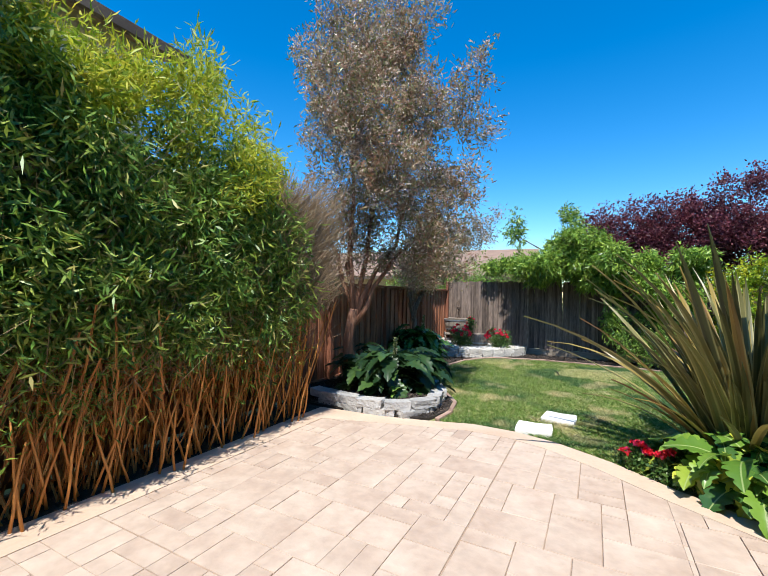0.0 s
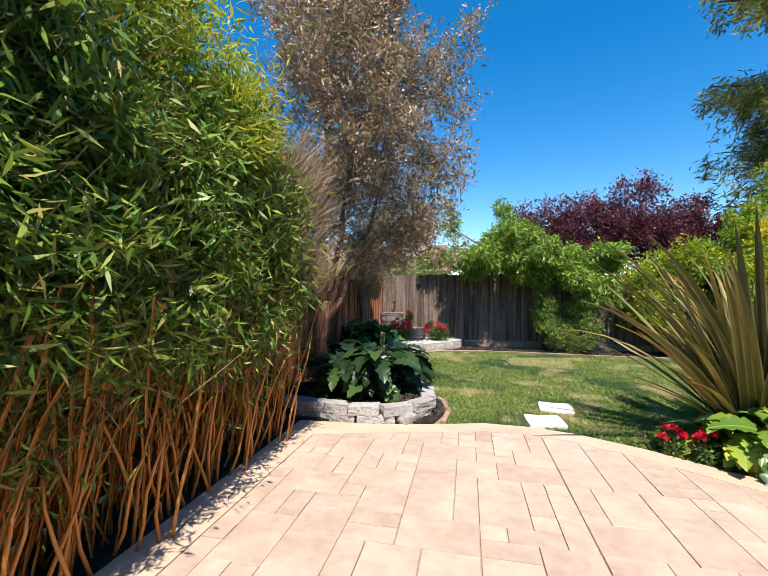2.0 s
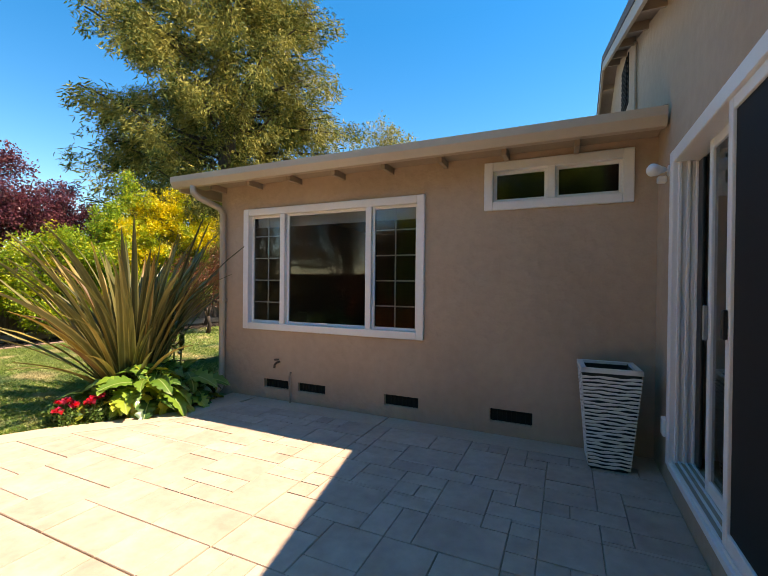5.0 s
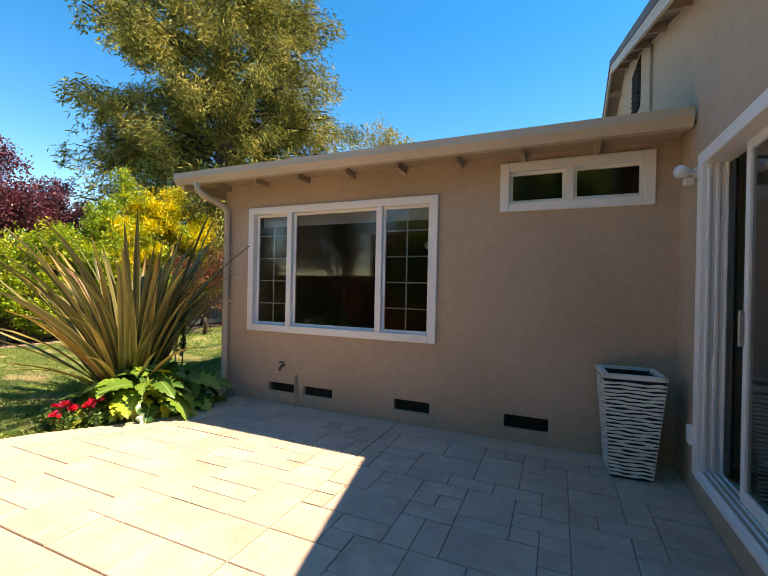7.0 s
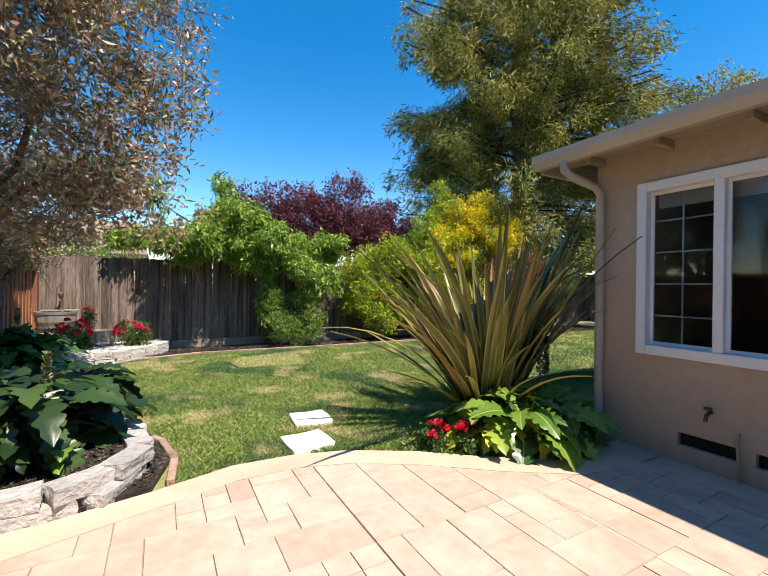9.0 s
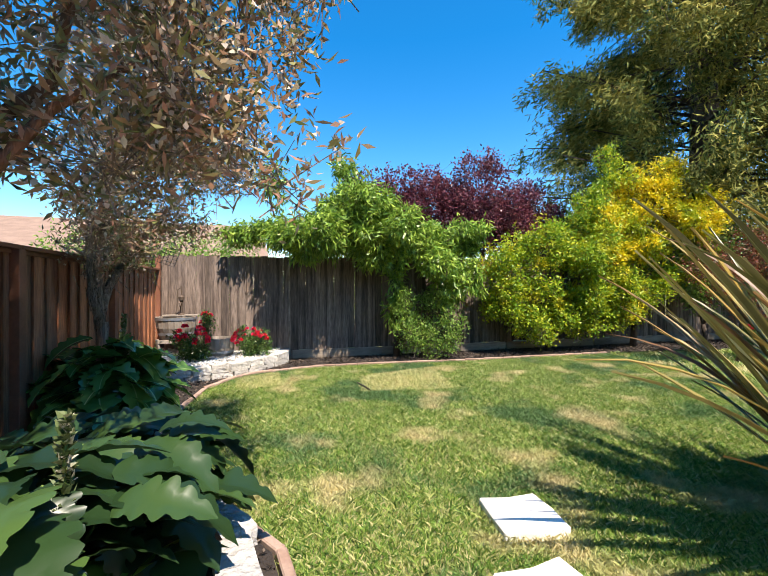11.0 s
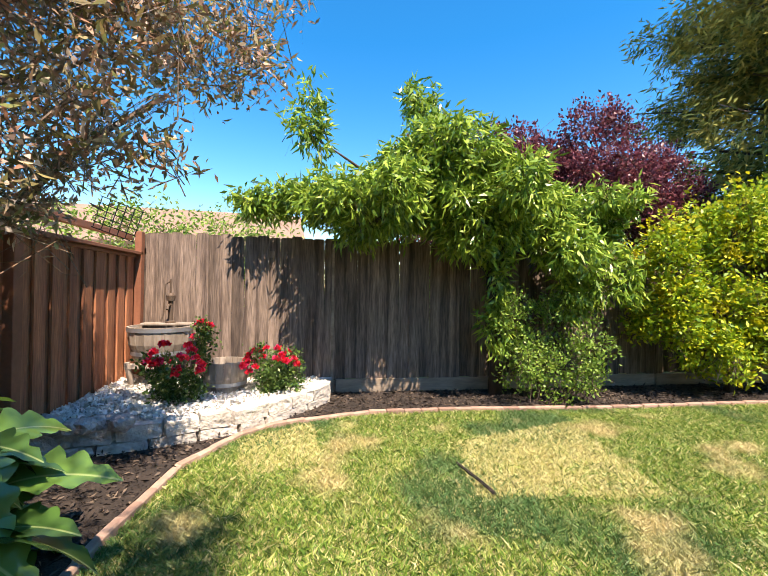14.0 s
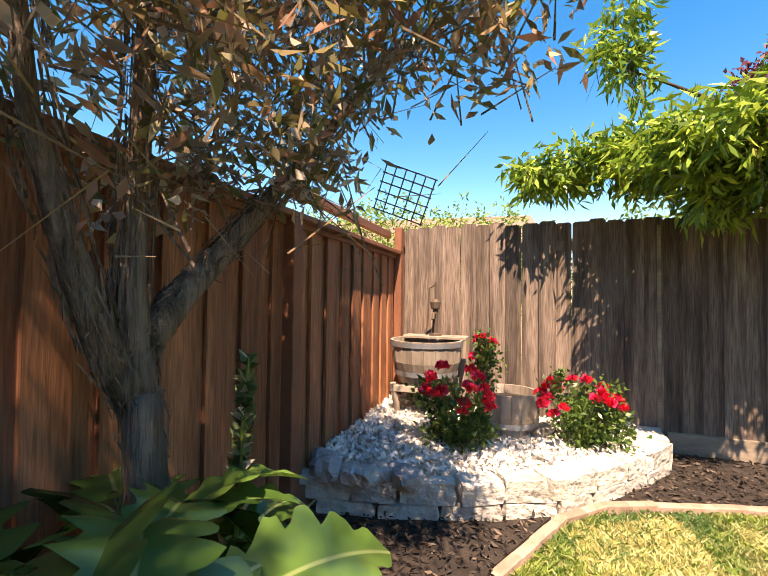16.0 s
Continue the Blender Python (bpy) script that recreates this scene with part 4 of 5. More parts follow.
def stone_wall(path, courses, length, depth, height, mat, parent, seed, base=-0.03):
    r = random.Random(seed)
    meshes = [rough_block(seed + k, length * (0.85 + 0.1 * k), depth, height, 0.013, mat) for k in range(4)]
    pts = [Vector((*p, 0)) for p in path]
    seg = [(b - a).length for a, b in zip(pts, pts[1:])]
    total = sum(seg)
    for c in range(courses):
        s = length * (0.5 if c % 2 == 0 else 0.05)
        while s < total:
            k = r.randrange(4)
            l = length * (0.85 + 0.1 * k)
            m, i = s + l / 2 - length / 2, 0
            m = min(max(m, 0), total - 1e-3)
            while i < len(seg) - 1 and m > seg[i]:
                m -= seg[i]
                i += 1
            p, d = pts[i].lerp(pts[i + 1], m / seg[i]), pts[i + 1] - pts[i]
            put("stone", meshes[k], parent, pose(p.x, p.y, base + c * (height + 0.004), r.uniform(-1.5, 1.5), r.uniform(-1.5, 1.5), math.degrees(math.atan2(d.y, d.x)) + r.uniform(-3, 3)))
            s += l + 0.008


planter = empty("retaining_wall", label="low curved grey split-face block retaining wall", category="wall", kind="structure")
RW = [(-3.45, 4.93), (-3.0, 4.87), (-2.6, 4.84), (-2.3, 4.88), (-2.08, 5.0), (-1.96, 5.22), (-1.94, 5.55), (-2.02, 5.95), (-2.25, 6.35)]
stone_wall(RW, 2, 0.37, 0.18, 0.107, M_BLOCK, planter, 3)
part("soil", slab(bmesh.new(), [(RX + 0.05, 4.95), (-3.0, 4.93), (-2.6, 4.9), (-2.33, 4.93), (-2.13, 5.05), (-2.02, 5.25), (-2.0, 5.55), (-2.08, 5.92), (-2.3, 6.35), (RX + 0.05, 6.6)], -0.1, 0.14), M_MULCH, planter, "dark mulch")
pp = scatter([(-3.85, 5.0), (-2.6, 4.95), (-2.15, 5.1), (-2.05, 5.5), (-2.35, 6.3), (-3.85, 6.5)], 5000)
pb = np.c_[pp, np.full(len(pp), 0.146) + rng.random(len(pp)) * 0.012]
tagged(put("bark_chips", quads_mesh("bark_chips", leaf_quads(rng, pb, rng.normal(size=pb.shape) * (1, 1, 0.25), rng.uniform(0.02, 0.06, len(pp)), rng.uniform(0.008, 0.02, len(pp))), M_CHIP), planter), kind="stuff")
corner = empty("corner_planter", label="stacked pale limestone planter bed filled with white gravel", category="wall", kind="structure")
RW2 = [(-3.86, 10.08), (-3.45, 10.15), (-2.95, 10.32), (-2.55, 10.52), (-2.25, 10.80), (-1.88, 11.22), (-1.72, 11.45), (-1.70, 11.7)]
stone_wall(RW2, 2, 0.31, 0.20, 0.125, M_LIME, corner, 11)
G2 = [(-3.9, 10.12), (-3.4, 10.2), (-2.95, 10.36), (-2.58, 10.56), (-2.3, 10.84), (-1.93, 11.24), (-1.78, 11.5), (-1.76, 11.83), (-3.9, 11.83)]
part("gravel_base", slab(bmesh.new(), G2, -0.1, 0.19), M_GRAVEL, corner, "white gravel")
n = 9000
p = scatter(G2, n)
rise = 0.20 + 0.10 * np.clip((-2.9 - p[:, 0]) / 1.0, 0, 1)
base = np.c_[p, rise + rng.random(len(p)) * 0.02]
g = put("gravel", quads_mesh("gravel", leaf_quads(rng, base, rng.normal(size=base.shape) * (1, 1, 0.5), rng.uniform(0.03, 0.06, len(p)), rng.uniform(0.025, 0.045, len(p)), 0.5), M_GRAVEL), corner)
tagged(g, kind="stuff")
for k in range(7):
    bm = bmesh.new()
    bmesh.ops.create_icosphere(bm, subdivisions=2, radius=0.08 + 0.03 * random.random())
    for v in bm.verts:
        v.co *= random.uniform(0.8, 1.15)
        v.co.z *= 0.75
    b = part("rock", bm, M_BLOCK)
    b.matrix_basis = pose(-3.82 + k * 0.09 + random.uniform(-0.03, 0.03), 10.02 + random.uniform(-0.02, 0.10), 0.27 if k < 4 else 0.27)
    tagged(b, "rough grey rock on the limestone wall", "rock", group="rocks on the wall")

# brick edging strip along the lawn
edging = empty("lawn_edging", label="narrow reddish concrete edging along the lawn", category="edging", kind="structure")
bmb = box(bmesh.new(), (-0.098, -0.03, -0.06), (0.098, 0.03, 0.03), 0.008)
me_b = bpy.data.meshes.new("brick")
bmb.to_mesh(me_b), bmb.free()
me_b.materials.append(M_BRICK)
run = LAWN[6:21]
for (ax, ay), (bx, by) in zip(run, run[1:]):
    d = math.hypot(bx - ax, by - ay)
    n = max(1, round(d / 0.2))
    for i in range(n):
        f = (i + 0.5) / n
        put("brick", me_b, edging, pose(ax + (bx - ax) * f, ay + (by - ay) * f, random.uniform(-0.006, 0.004), 0, 0, math.degrees(math.atan2(by - ay, bx - ax))))

# ---- bamboo hedge ----
r5 = np.random.default_rng(5)
hedge = empty("bamboo_hedge", (0, 0, 0), label="tall dense bamboo hedge with orange-brown canes and green leaves", category="hedge")
N = 420
bx, by = r5.uniform(-3.88, -3.36, N), r5.uniform(-0.6, 4.4, N)
a = np.c_[bx, by, np.full(N, -0.02)]
lean = np.c_[r5.normal(0.12, 0.16, N), r5.normal(0, 0.20, N), np.ones(N)]
hgt = r5.uniform(0.8, 1.5, N)
qs = []
for k in range(6):
    s = a + lean * (hgt * k / 6)[:, None]
    e = a + lean * (hgt * (k + 1) / 6)[:, None] + r5.normal(size=(N, 3)) * (0.012, 0.012, 0)
    for turn in (0, 1):
        off = np.array([[1, 0, 0], [0, 1, 0]][turn]) * 0.009
        qs.append(np.stack([s - off, s + off, e + off * 0.9, e - off * 0.9], axis=1))
put("canes", quads_mesh("canes", np.concatenate(qs), M_CANE), hedge)
tagged(hedge.children[-1], "orange-brown canes", kind="stuff")
for k in range(90):
    x, y = -3.36 + 0.1 * r5.normal(), -0.4 + 4.75 * k / 90
    lx, ly, h = r5.normal(0.08, 0.10), r5.normal(0, 0.22), r5.uniform(0.6, 1.1)
    part("cane", tube(bmesh.new(), [(x + lx * f * h + 0.02 * math.sin(7 * f + k), y + ly * f * h, h * f - 0.02) for f in (0, 0.25, 0.5, 0.75, 1)], [0.012, 0.011, 0.010, 0.008, 0.006], 5), M_CANE, hedge, smooth=True)
BB = []


def hedge_top(y):
    return 4.2 - 1.15 * min(1, max(0, (y - 0.7) / 0.8)) - 0.75 * max(0, (y - 3.25) / 0.8)


for k in range(46):
    y = -0.8 + 4.7 * (k + 0.5) / 46
    top = hedge_top(y) + 0.22 * math.sin(k * 1.7)
    for q in range(3):
        z = 1.35 + (top - 1.65) * (q + r5.random()) / 3
        BB.append(((-3.42 + 0.10 * r5.normal() - 0.12 * max(0, z - 2.4), y + 0.1 * r5.normal(), z), (0.40, 0.36, 0.42)))
crown("leaves", r5, BB, 5600, 22, 0.15, 0.12, 0.020, M_BAMBOO, hedge, droop=0.35)
LOWB = [((-3.36, -0.5 + 4.6 * k / 16, 1.15), (0.35, 0.35, 0.55)) for k in range(17)]
crown("lower_leaves", r5, LOWB, 1000, 12, 0.18, 0.09, 0.015, M_BAMBOO, hedge, droop=0.3)
# top layer whose sunlit look is put into the leaf colour
TOPB = [((-3.5 + 0.2 * r5.normal(), -0.3 + 4.5 * k / 26, hedge_top(-0.3 + 4.5 * k / 26) + 0.05 + 0.25 * r5.normal()), (0.28, 0.2, 0.42)) for k in range(26)]
crown("young_leaves", r5, TOPB, 1250, 18, 0.15, 0.11, 0.018, M_BAMBOOLIT, hedge, droop=0.0, upward=0.2, label="yellow-green top leaves with sunlight painted in")
N = 5200
s = np.c_[r5.uniform(-3.75, -3.15, N), r5.uniform(-0.6, 4.4, N), r5.uniform(0.7, 2.4, N)]
put("dry_twigs", quads_mesh("dry_twigs", twig_quads(r5, s, s + np.c_[r5.normal(0.1, 0.14, N), r5.normal(0, 0.22, N), r5.uniform(0.1, 0.5, N)], 0.003), M_DRYTWIG), hedge)
tagged(hedge.children[-1], "dry tan twigs", kind="stuff")
N = 5500
s = np.c_[r5.uniform(-3.5, -2.95, N), r5.uniform(3.5, 4.45, N), r5.uniform(1.3, 2.7, N)]
put("dry_twigs", quads_mesh("dry_twigs", twig_quads(r5, s, s + np.c_[r5.normal(0.08, 0.12, N), r5.normal(0.12, 0.15, N), r5.uniform(0.1, 0.45, N)], 0.003), M_DRYTWIG), hedge)
tagged(hedge.children[-1], "dry tan twigs", kind="stuff")

# ---- trees ----
def shags(r, t, stems, per_metre, rad, bark):
    """Peeling strips of bark, lying along the stems and lifting off at one end."""
    a_all, b_all = [], []
    for pts in stems:
        for p, q in zip(pts, pts[1:]):
            p, q = np.array(p), np.array(q)
            n = int(per_metre * np.linalg.norm(q - p)) + 1
            d = unit(q - p)
            off = unit(np.cross(np.tile(d, (n, 1)), r.normal(size=(n, 3))))
            a = p + (q - p) * r.random((n, 1)) + off * rad
            a_all.append(a)
            b_all.append(a + d * r.uniform(-0.17, 0.13, (n, 1)) + off * r.uniform(-0.008, 0.018, (n, 1)) + r.normal(size=(n, 3)) * 0.006)
    put("bark_strips", quads_mesh("bark_strips", twig_quads(r, np.concatenate(a_all), np.concatenate(b_all), 0.0036), bark), t)
    tagged(t.children[-1], "peeling bark strips", kind="stuff")


def hop_bush(at, fork, tips, blobs, clumps, seed, bark, label, girth=0.085, stems=()):
    r = np.random.default_rng(seed)
    t = empty("hop_bush_tree", label=label, category="tree")
    pts = [Vector(at).lerp(Vector(fork), f) + Vector((0.03 * math.sin(5 * f + seed), 0.03 * math.cos(4 * f), 0)) for f in (0, 0.2, 0.4, 0.6, 0.8, 1)]
    part("trunk", tube(bmesh.new(), pts, [girth * g for g in (1.35, 1.1, 0.98, 0.92, 0.88, 0.7)], 14, 0.24), bark, t, smooth=True)
    for stem in stems:
        n = len(stem)
        part("limb", tube(bmesh.new(), stem, [girth * (0.86 - 0.62 * k / (n - 1)) for k in range(n)], 10, 0.25), bark, t, smooth=True)
    limbs(r, t, bark, stems[1][-2] if stems else (fork[0], fork[1], fork[2] - 0.28), tips, girth * (0.35 if stems else 0.6))
    shags(r, t, [pts, *stems], 300 if stems else 110, girth * 0.82, bark)
    if stems:
        n = 330
        a = np.array([-3.45, 8.75, 2.0]) + r.normal(size=(n, 3)) * np.array([0.16, 0.36, 0.26])
        put("dry_twigs", quads_mesh("dry_twigs", twig_quads(r, a, a + r.normal(size=(n, 3)) * np.array([0.12, 0.16, 0.12]), 0.0028), M_DRYTWIG), t)
        tagged(t.children[-1], "tangle of fine dry twigs", kind="stuff")
    c = crown("crown", r, blobs, clumps, 12, 0.14, 0.085, 0.024, M_HOP, t, droop=0.0, upward=0.25, twig=(0.004, M_BARK))
    k = r.random(len(c)) < 0.55
    base = np.repeat(c[k], 7, axis=0) + r.normal(size=(k.sum() * 7, 3)) * 0.05
    put("seed_pods", quads_mesh("seed_pods", leaf_quads(r, base, r.normal(size=base.shape), 0.038 * r.uniform(0.6, 1.2, len(base)), 0.028, 0.4), M_POD), t)
    tagged(t.children[-1], "papery tan seed pods", kind="stuff")
    return t


hop_bush((-3.32, 5.42, 0.1), (-3.30, 5.48, 1.35),
         [(-3.6, 5.7, 3.6), (-3.0, 5.9, 4.2), (-2.5, 6.3, 3.6), (-3.2, 5.1, 4.6), (-2.3, 5.9, 2.6), (-3.7, 5.2, 2.9)],
         [((-3.4, 5.5, 5.0), (1.0, 0.7, 1.1)), ((-2.8, 5.6, 4.7), (0.95, 0.6, 1.0)), ((-2.1, 5.8, 4.3), (0.6, 0.45, 0.7)), ((-3.5, 5.5, 3.5), (0.95, 0.9, 1.0)), ((-2.6, 5.9, 3.1), (0.9, 0.6, 0.85)), ((-2.5, 5.9, 2.1), (0.8, 0.6, 0.4)), ((-3.5, 5.5, 2.3), (0.6, 0.6, 0.8)), ((-1.75, 6.4, 4.4), (0.45, 0.5, 0.4)), ((-1.9, 5.9, 3.2), (0.5, 0.4, 0.5)), ((-2.8, 4.7, 3.7), (0.7, 0.5, 0.7)), ((-3.2, 4.7, 4.5), (0.7, 0.5, 0.8)), ((-2.4, 5.1, 3.2), (0.5, 0.5, 0.5)), ((-3.4, 5.7, 5.9), (0.8, 0.8, 0.7)), ((-2.6, 5.6, 5.6), (0.65, 0.45, 0.55)), ((-1.5, 5.8, 4.8), (0.35, 0.3, 0.35))],
         3300, 21, M_BARKRED, "tall bronze-leaved hop bush tree with red-brown trunk")
hop_bush((-3.60, 8.72, 0.0), (-3.60, 8.60, 1.05),
         [(-3.3, 9.3, 3.2), (-3.5, 9.0, 3.4), (-2.7, 9.6, 2.9)],
         [((-3.5, 8.9, 2.9), (0.8, 0.8, 0.7)), ((-2.9, 9.0, 3.0), (0.75, 0.7, 0.5)), ((-3.5, 8.7, 3.7), (0.9, 0.9, 0.7)), ((-2.5, 9.5, 3.0), (0.4, 0.35, 0.3)), ((-3.6, 8.4, 2.2), (0.5, 0.6, 0.4)), ((-3.55, 9.2, 2.0), (0.4, 0.5, 0.35)), ((-3.3, 8.85, 2.15), (0.5, 0.45, 0.35)), ((-3.6, 8.55, 1.85), (0.35, 0.35, 0.3)), ((-2.95, 9.1, 2.3), (0.5, 0.4, 0.3)), ((-3.0, 8.6, 2.7), (0.6, 0.6, 0.4)), ((-2.2, 9.5, 3.3), (0.4, 0.4, 0.25)), ((-3.3, 8.5, 1.95), (0.3, 0.3, 0.22)), ((-3.5, 9.1, 1.7), (0.2, 0.3, 0.2))],
         1000, 22, M_BARK, "hop bush tree with shredding grey-brown bark beside the fence", 0.056,
         [[(-3.60, 8.60, 1.0), (-3.60, 8.52, 1.12), (-3.62, 8.42, 1.42), (-3.60, 8.33, 1.66), (-3.5, 8.2, 2.2)],
          [(-3.60, 8.66, 0.55), (-3.60, 8.60, 1.0), (-3.60, 8.56, 1.31), (-3.61, 8.58, 1.58), (-3.58, 8.57, 2.05), (-3.5, 8.7, 2.9)],
          [(-3.60, 8.60, 1.18), (-3.62, 8.74, 1.30), (-3.63, 8.95, 1.48), (-3.56, 9.18, 1.75), (-3.3, 9.5, 2.3), (-2.9, 9.8, 2.8)]])


def leafy_tree(name, at, fork, tips, blobs, clumps, per, spread, length, width, mat, bark, seed, label, category="tree", droop=0.3, r0=0.07, upward=0.0):
    r = np.random.default_rng(seed)
    t = empty(name, label=label, category=category)
    mid = Vector(at).lerp(Vector(fork), 0.5) + Vector((0.05, -0.03, 0))
    part("trunk", tube(bmesh.new(), [at, mid, fork], [r0 * 1.3, r0 * 1.05, r0], 9, 0.1), bark, t, smooth=True)
    limbs(r, t, bark, fork, tips, r0 * 0.6)
    crown("crown", r, blobs, clumps, per, spread, length, width, mat, t, droop=droop, upward=upward, twig=(0.004, bark))
    return t


peach = leafy_tree("peach_tree", (0.55, 11.6, 0), (0.45, 11.55, 1.6), [(-1.6, 11.4, 2.6), (-0.6, 11.5, 3.2), (1.6, 11.3, 2.4), (0.4, 11.3, 2.9), (-0.5, 11.7, 3.4), (-1.9, 11.7, 3.3)],
           [((-1.5, 11.25, 2.4), (0.8, 0.6, 0.42)), ((-0.6, 11.2, 2.65), (0.9, 0.7, 0.6)), ((0.3, 11.15, 2.5), (0.8, 0.7, 0.6)), ((-1.0, 11.0, 2.35), (0.6, 0.4, 0.35)), ((0.0, 10.95, 2.25), (0.7, 0.4, 0.35)), ((1.1, 11.2, 2.1), (0.5, 0.5, 0.5)), ((1.7, 11.2, 1.6), (0.42, 0.4, 0.6)), ((-0.45, 11.5, 3.45), (0.26, 0.26, 0.5)), ((-1.95, 11.6, 3.4), (0.2, 0.2, 0.55)), ((-2.3, 11.7, 2.5), (0.4, 0.3, 0.25)), ((0.45, 11.35, 1.5), (0.22, 0.2, 0.7)), ((1.9, 11.5, 2.5), (0.5, 0.5, 0.35)), ((-1.1, 11.55, 2.4), (0.7, 0.3, 0.35)), ((-0.2, 11.6, 2.5), (0.8, 0.3, 0.45)), ((-0.5, 11.0, 2.9), (0.5, 0.4, 0.35)), ((0.7, 11.5, 2.3), (0.5, 0.3, 0.4))],
           2500, 17, 0.12, 0.135, 0.034, M_PEACH, M_BARKDARK, 31, "green peach tree drooping over the grey fence", droop=0.8)
leafy_tree("evergreen_shrub", (0.95, 11.3, 0), (0.95, 11.3, 0.4), [(0.8, 11.2, 1.0), (1.2, 11.25, 1.0)],
           [((0.75, 11.2, 0.6), (0.38, 0.35, 0.5)), ((1.25, 11.2, 0.55), (0.45, 0.4, 0.5)), ((0.6, 11.3, 1.2), (0.25, 0.22, 0.35)), ((1.2, 11.3, 1.1), (0.35, 0.3, 0.3))],
           420, 16, 0.12, 0.05, 0.028, M_SHRUB, M_BARKDARK, 32, "rounded green shrub at the fence", "shrub", 0.0, 0.03, 0.3)
leafy_tree("golden_shrub", (6.2, 11.4, 0), (6.1, 11.35, 1.0), [(5.4, 11.2, 2.8), (6.8, 11.2, 3.2), (6.0, 11.3, 3.6), (7.6, 11.0, 2.8), (7.8, 11.1, 1.7)],
           [((5.4, 11.2, 2.9), (0.6, 0.6, 0.45)), ((6.4, 11.1, 3.3), (0.8, 0.6, 0.5)), ((7.2, 11.0, 2.9), (0.8, 0.6, 0.4)), ((5.9, 11.2, 3.8), (0.45, 0.4, 0.35)), ((5.3, 11.1, 2.2), (0.6, 0.5, 0.4)), ((7.9, 11.1, 3.4), (0.5, 0.4, 0.4)), ((6.5, 11.1, 2.4), (0.7, 0.5, 0.4)), ((6.9, 11.2, 4.0), (0.4, 0.4, 0.3))],
           1250, 18, 0.15, 0.085, 0.042, M_YELLOW, M_BARKDARK, 33, "golden-yellow leaved shrub along the fence", "shrub", 0.1, 0.06)
leafy_tree("lime_shrub", (3.9, 11.4, 0), (3.8, 11.3, 0.6), [(3.2, 11.2, 1.5), (4.5, 11.2, 1.8), (3.8, 11.2, 2.1), (5.2, 11.2, 3.6)],
           [((2.9, 11.2, 1.7), (0.6, 0.5, 0.5)), ((3.6, 11.1, 2.2), (0.7, 0.5, 0.5)), ((4.5, 11.1, 2.2), (0.7, 0.6, 0.6)), ((3.6, 11.2, 1.2), (0.8, 0.5, 0.4)), ((2.7, 11.25, 1.1), (0.4, 0.4, 0.4)), ((4.6, 11.2, 1.2), (0.7, 0.5, 0.4)), ((5.4, 11.15, 1.6), (0.6, 0.5, 0.5)), ((4.9, 11.2, 3.0), (0.4, 0.4, 0.6)), ((5.4, 11.3, 4.0), (0.25, 0.25, 0.5)), ((6.6, 11.2, 1.5), (0.6, 0.4, 0.45)), ((7.6, 11.1, 2.1), (0.7, 0.4, 0.5)), ((3.3, 11.2, 0.65), (0.6, 0.4, 0.4)), ((4.5, 11.2, 0.7), (0.7, 0.4, 0.4)), ((5.8, 11.2, 0.85), (0.6, 0.4, 0.4))],
           2600, 17, 0.14, 0.075, 0.038, M_LIMEL, M_BARKDARK, 34, "lime-green and yellow leaved shrub along the fence", "shrub", 0.1, 0.05)
leafy_tree("green_shrub", (8.2, 11.3, 0), (8.2, 11.3, 0.5), [(7.8, 11.2, 1.6), (8.8, 11.1, 1.8)],
           [((7.9, 11.2, 1.7), (0.9, 0.6, 0.8)), ((9.2, 11.1, 1.8), (1.0, 0.6, 0.9)), ((10.6, 11.2, 1.7), (1.0, 0.6, 0.9))],
           700, 16, 0.17, 0.07, 0.036, M_SHRUB, M_BARKDARK, 35, "broad green shrub along the far fence", "shrub", 0.1, 0.05)
leafy_tree("russet_shrub", (6.6, 9.4, 0), (6.6, 9.4, 0.5), [(6.3, 9.4, 1.8), (7.0, 9.3, 1.9)],
           [((6.5, 9.4, 1.5), (0.8, 0.7, 0.8)), ((7.1, 9.3, 1.9), (0.7, 0.6, 0.6))],
           500, 15, 0.15, 0.06, 0.03, M_REDSHRUB, M_BARKDARK, 36, "russet-leaved shrub beyond the house wing", "shrub", 0.1, 0.05)
for k, (x, y, h) in enumerate(((0.8, 14.0, 4.5), (2.1, 14.0, 4.7), (3.6, 13.6, 5.0), (5.2, 14.4, 4.6))):
    leafy_tree("plum_tree", (x, y, 0), (x, y, 1.6), [(x - 0.6, y, h - 0.6), (x + 0.6, y - 0.2, h - 0.7), (x, y + 0.3, h - 0.3)],
               [((x, y, h - 2.1), (1.1, 0.9, 0.8)), ((x, y, h - 1.1), (1.0, 0.9, 0.9)), ((x - 0.6, y, h - 1.5), (0.8, 0.7, 0.8)), ((x + 0.7, y - 0.1, h - 1.4), (0.8, 0.7, 0.8)), ((x + 0.2, y, h - 0.4), (0.4, 0.4, 0.45))],
               1000, 18, 0.18, 0.08, 0.045, M_PLUM, M_BARKDARK, 40 + k, "dark purple-leaved plum tree behind the fence", droop=0.0, r0=0.09, upward=0.2)


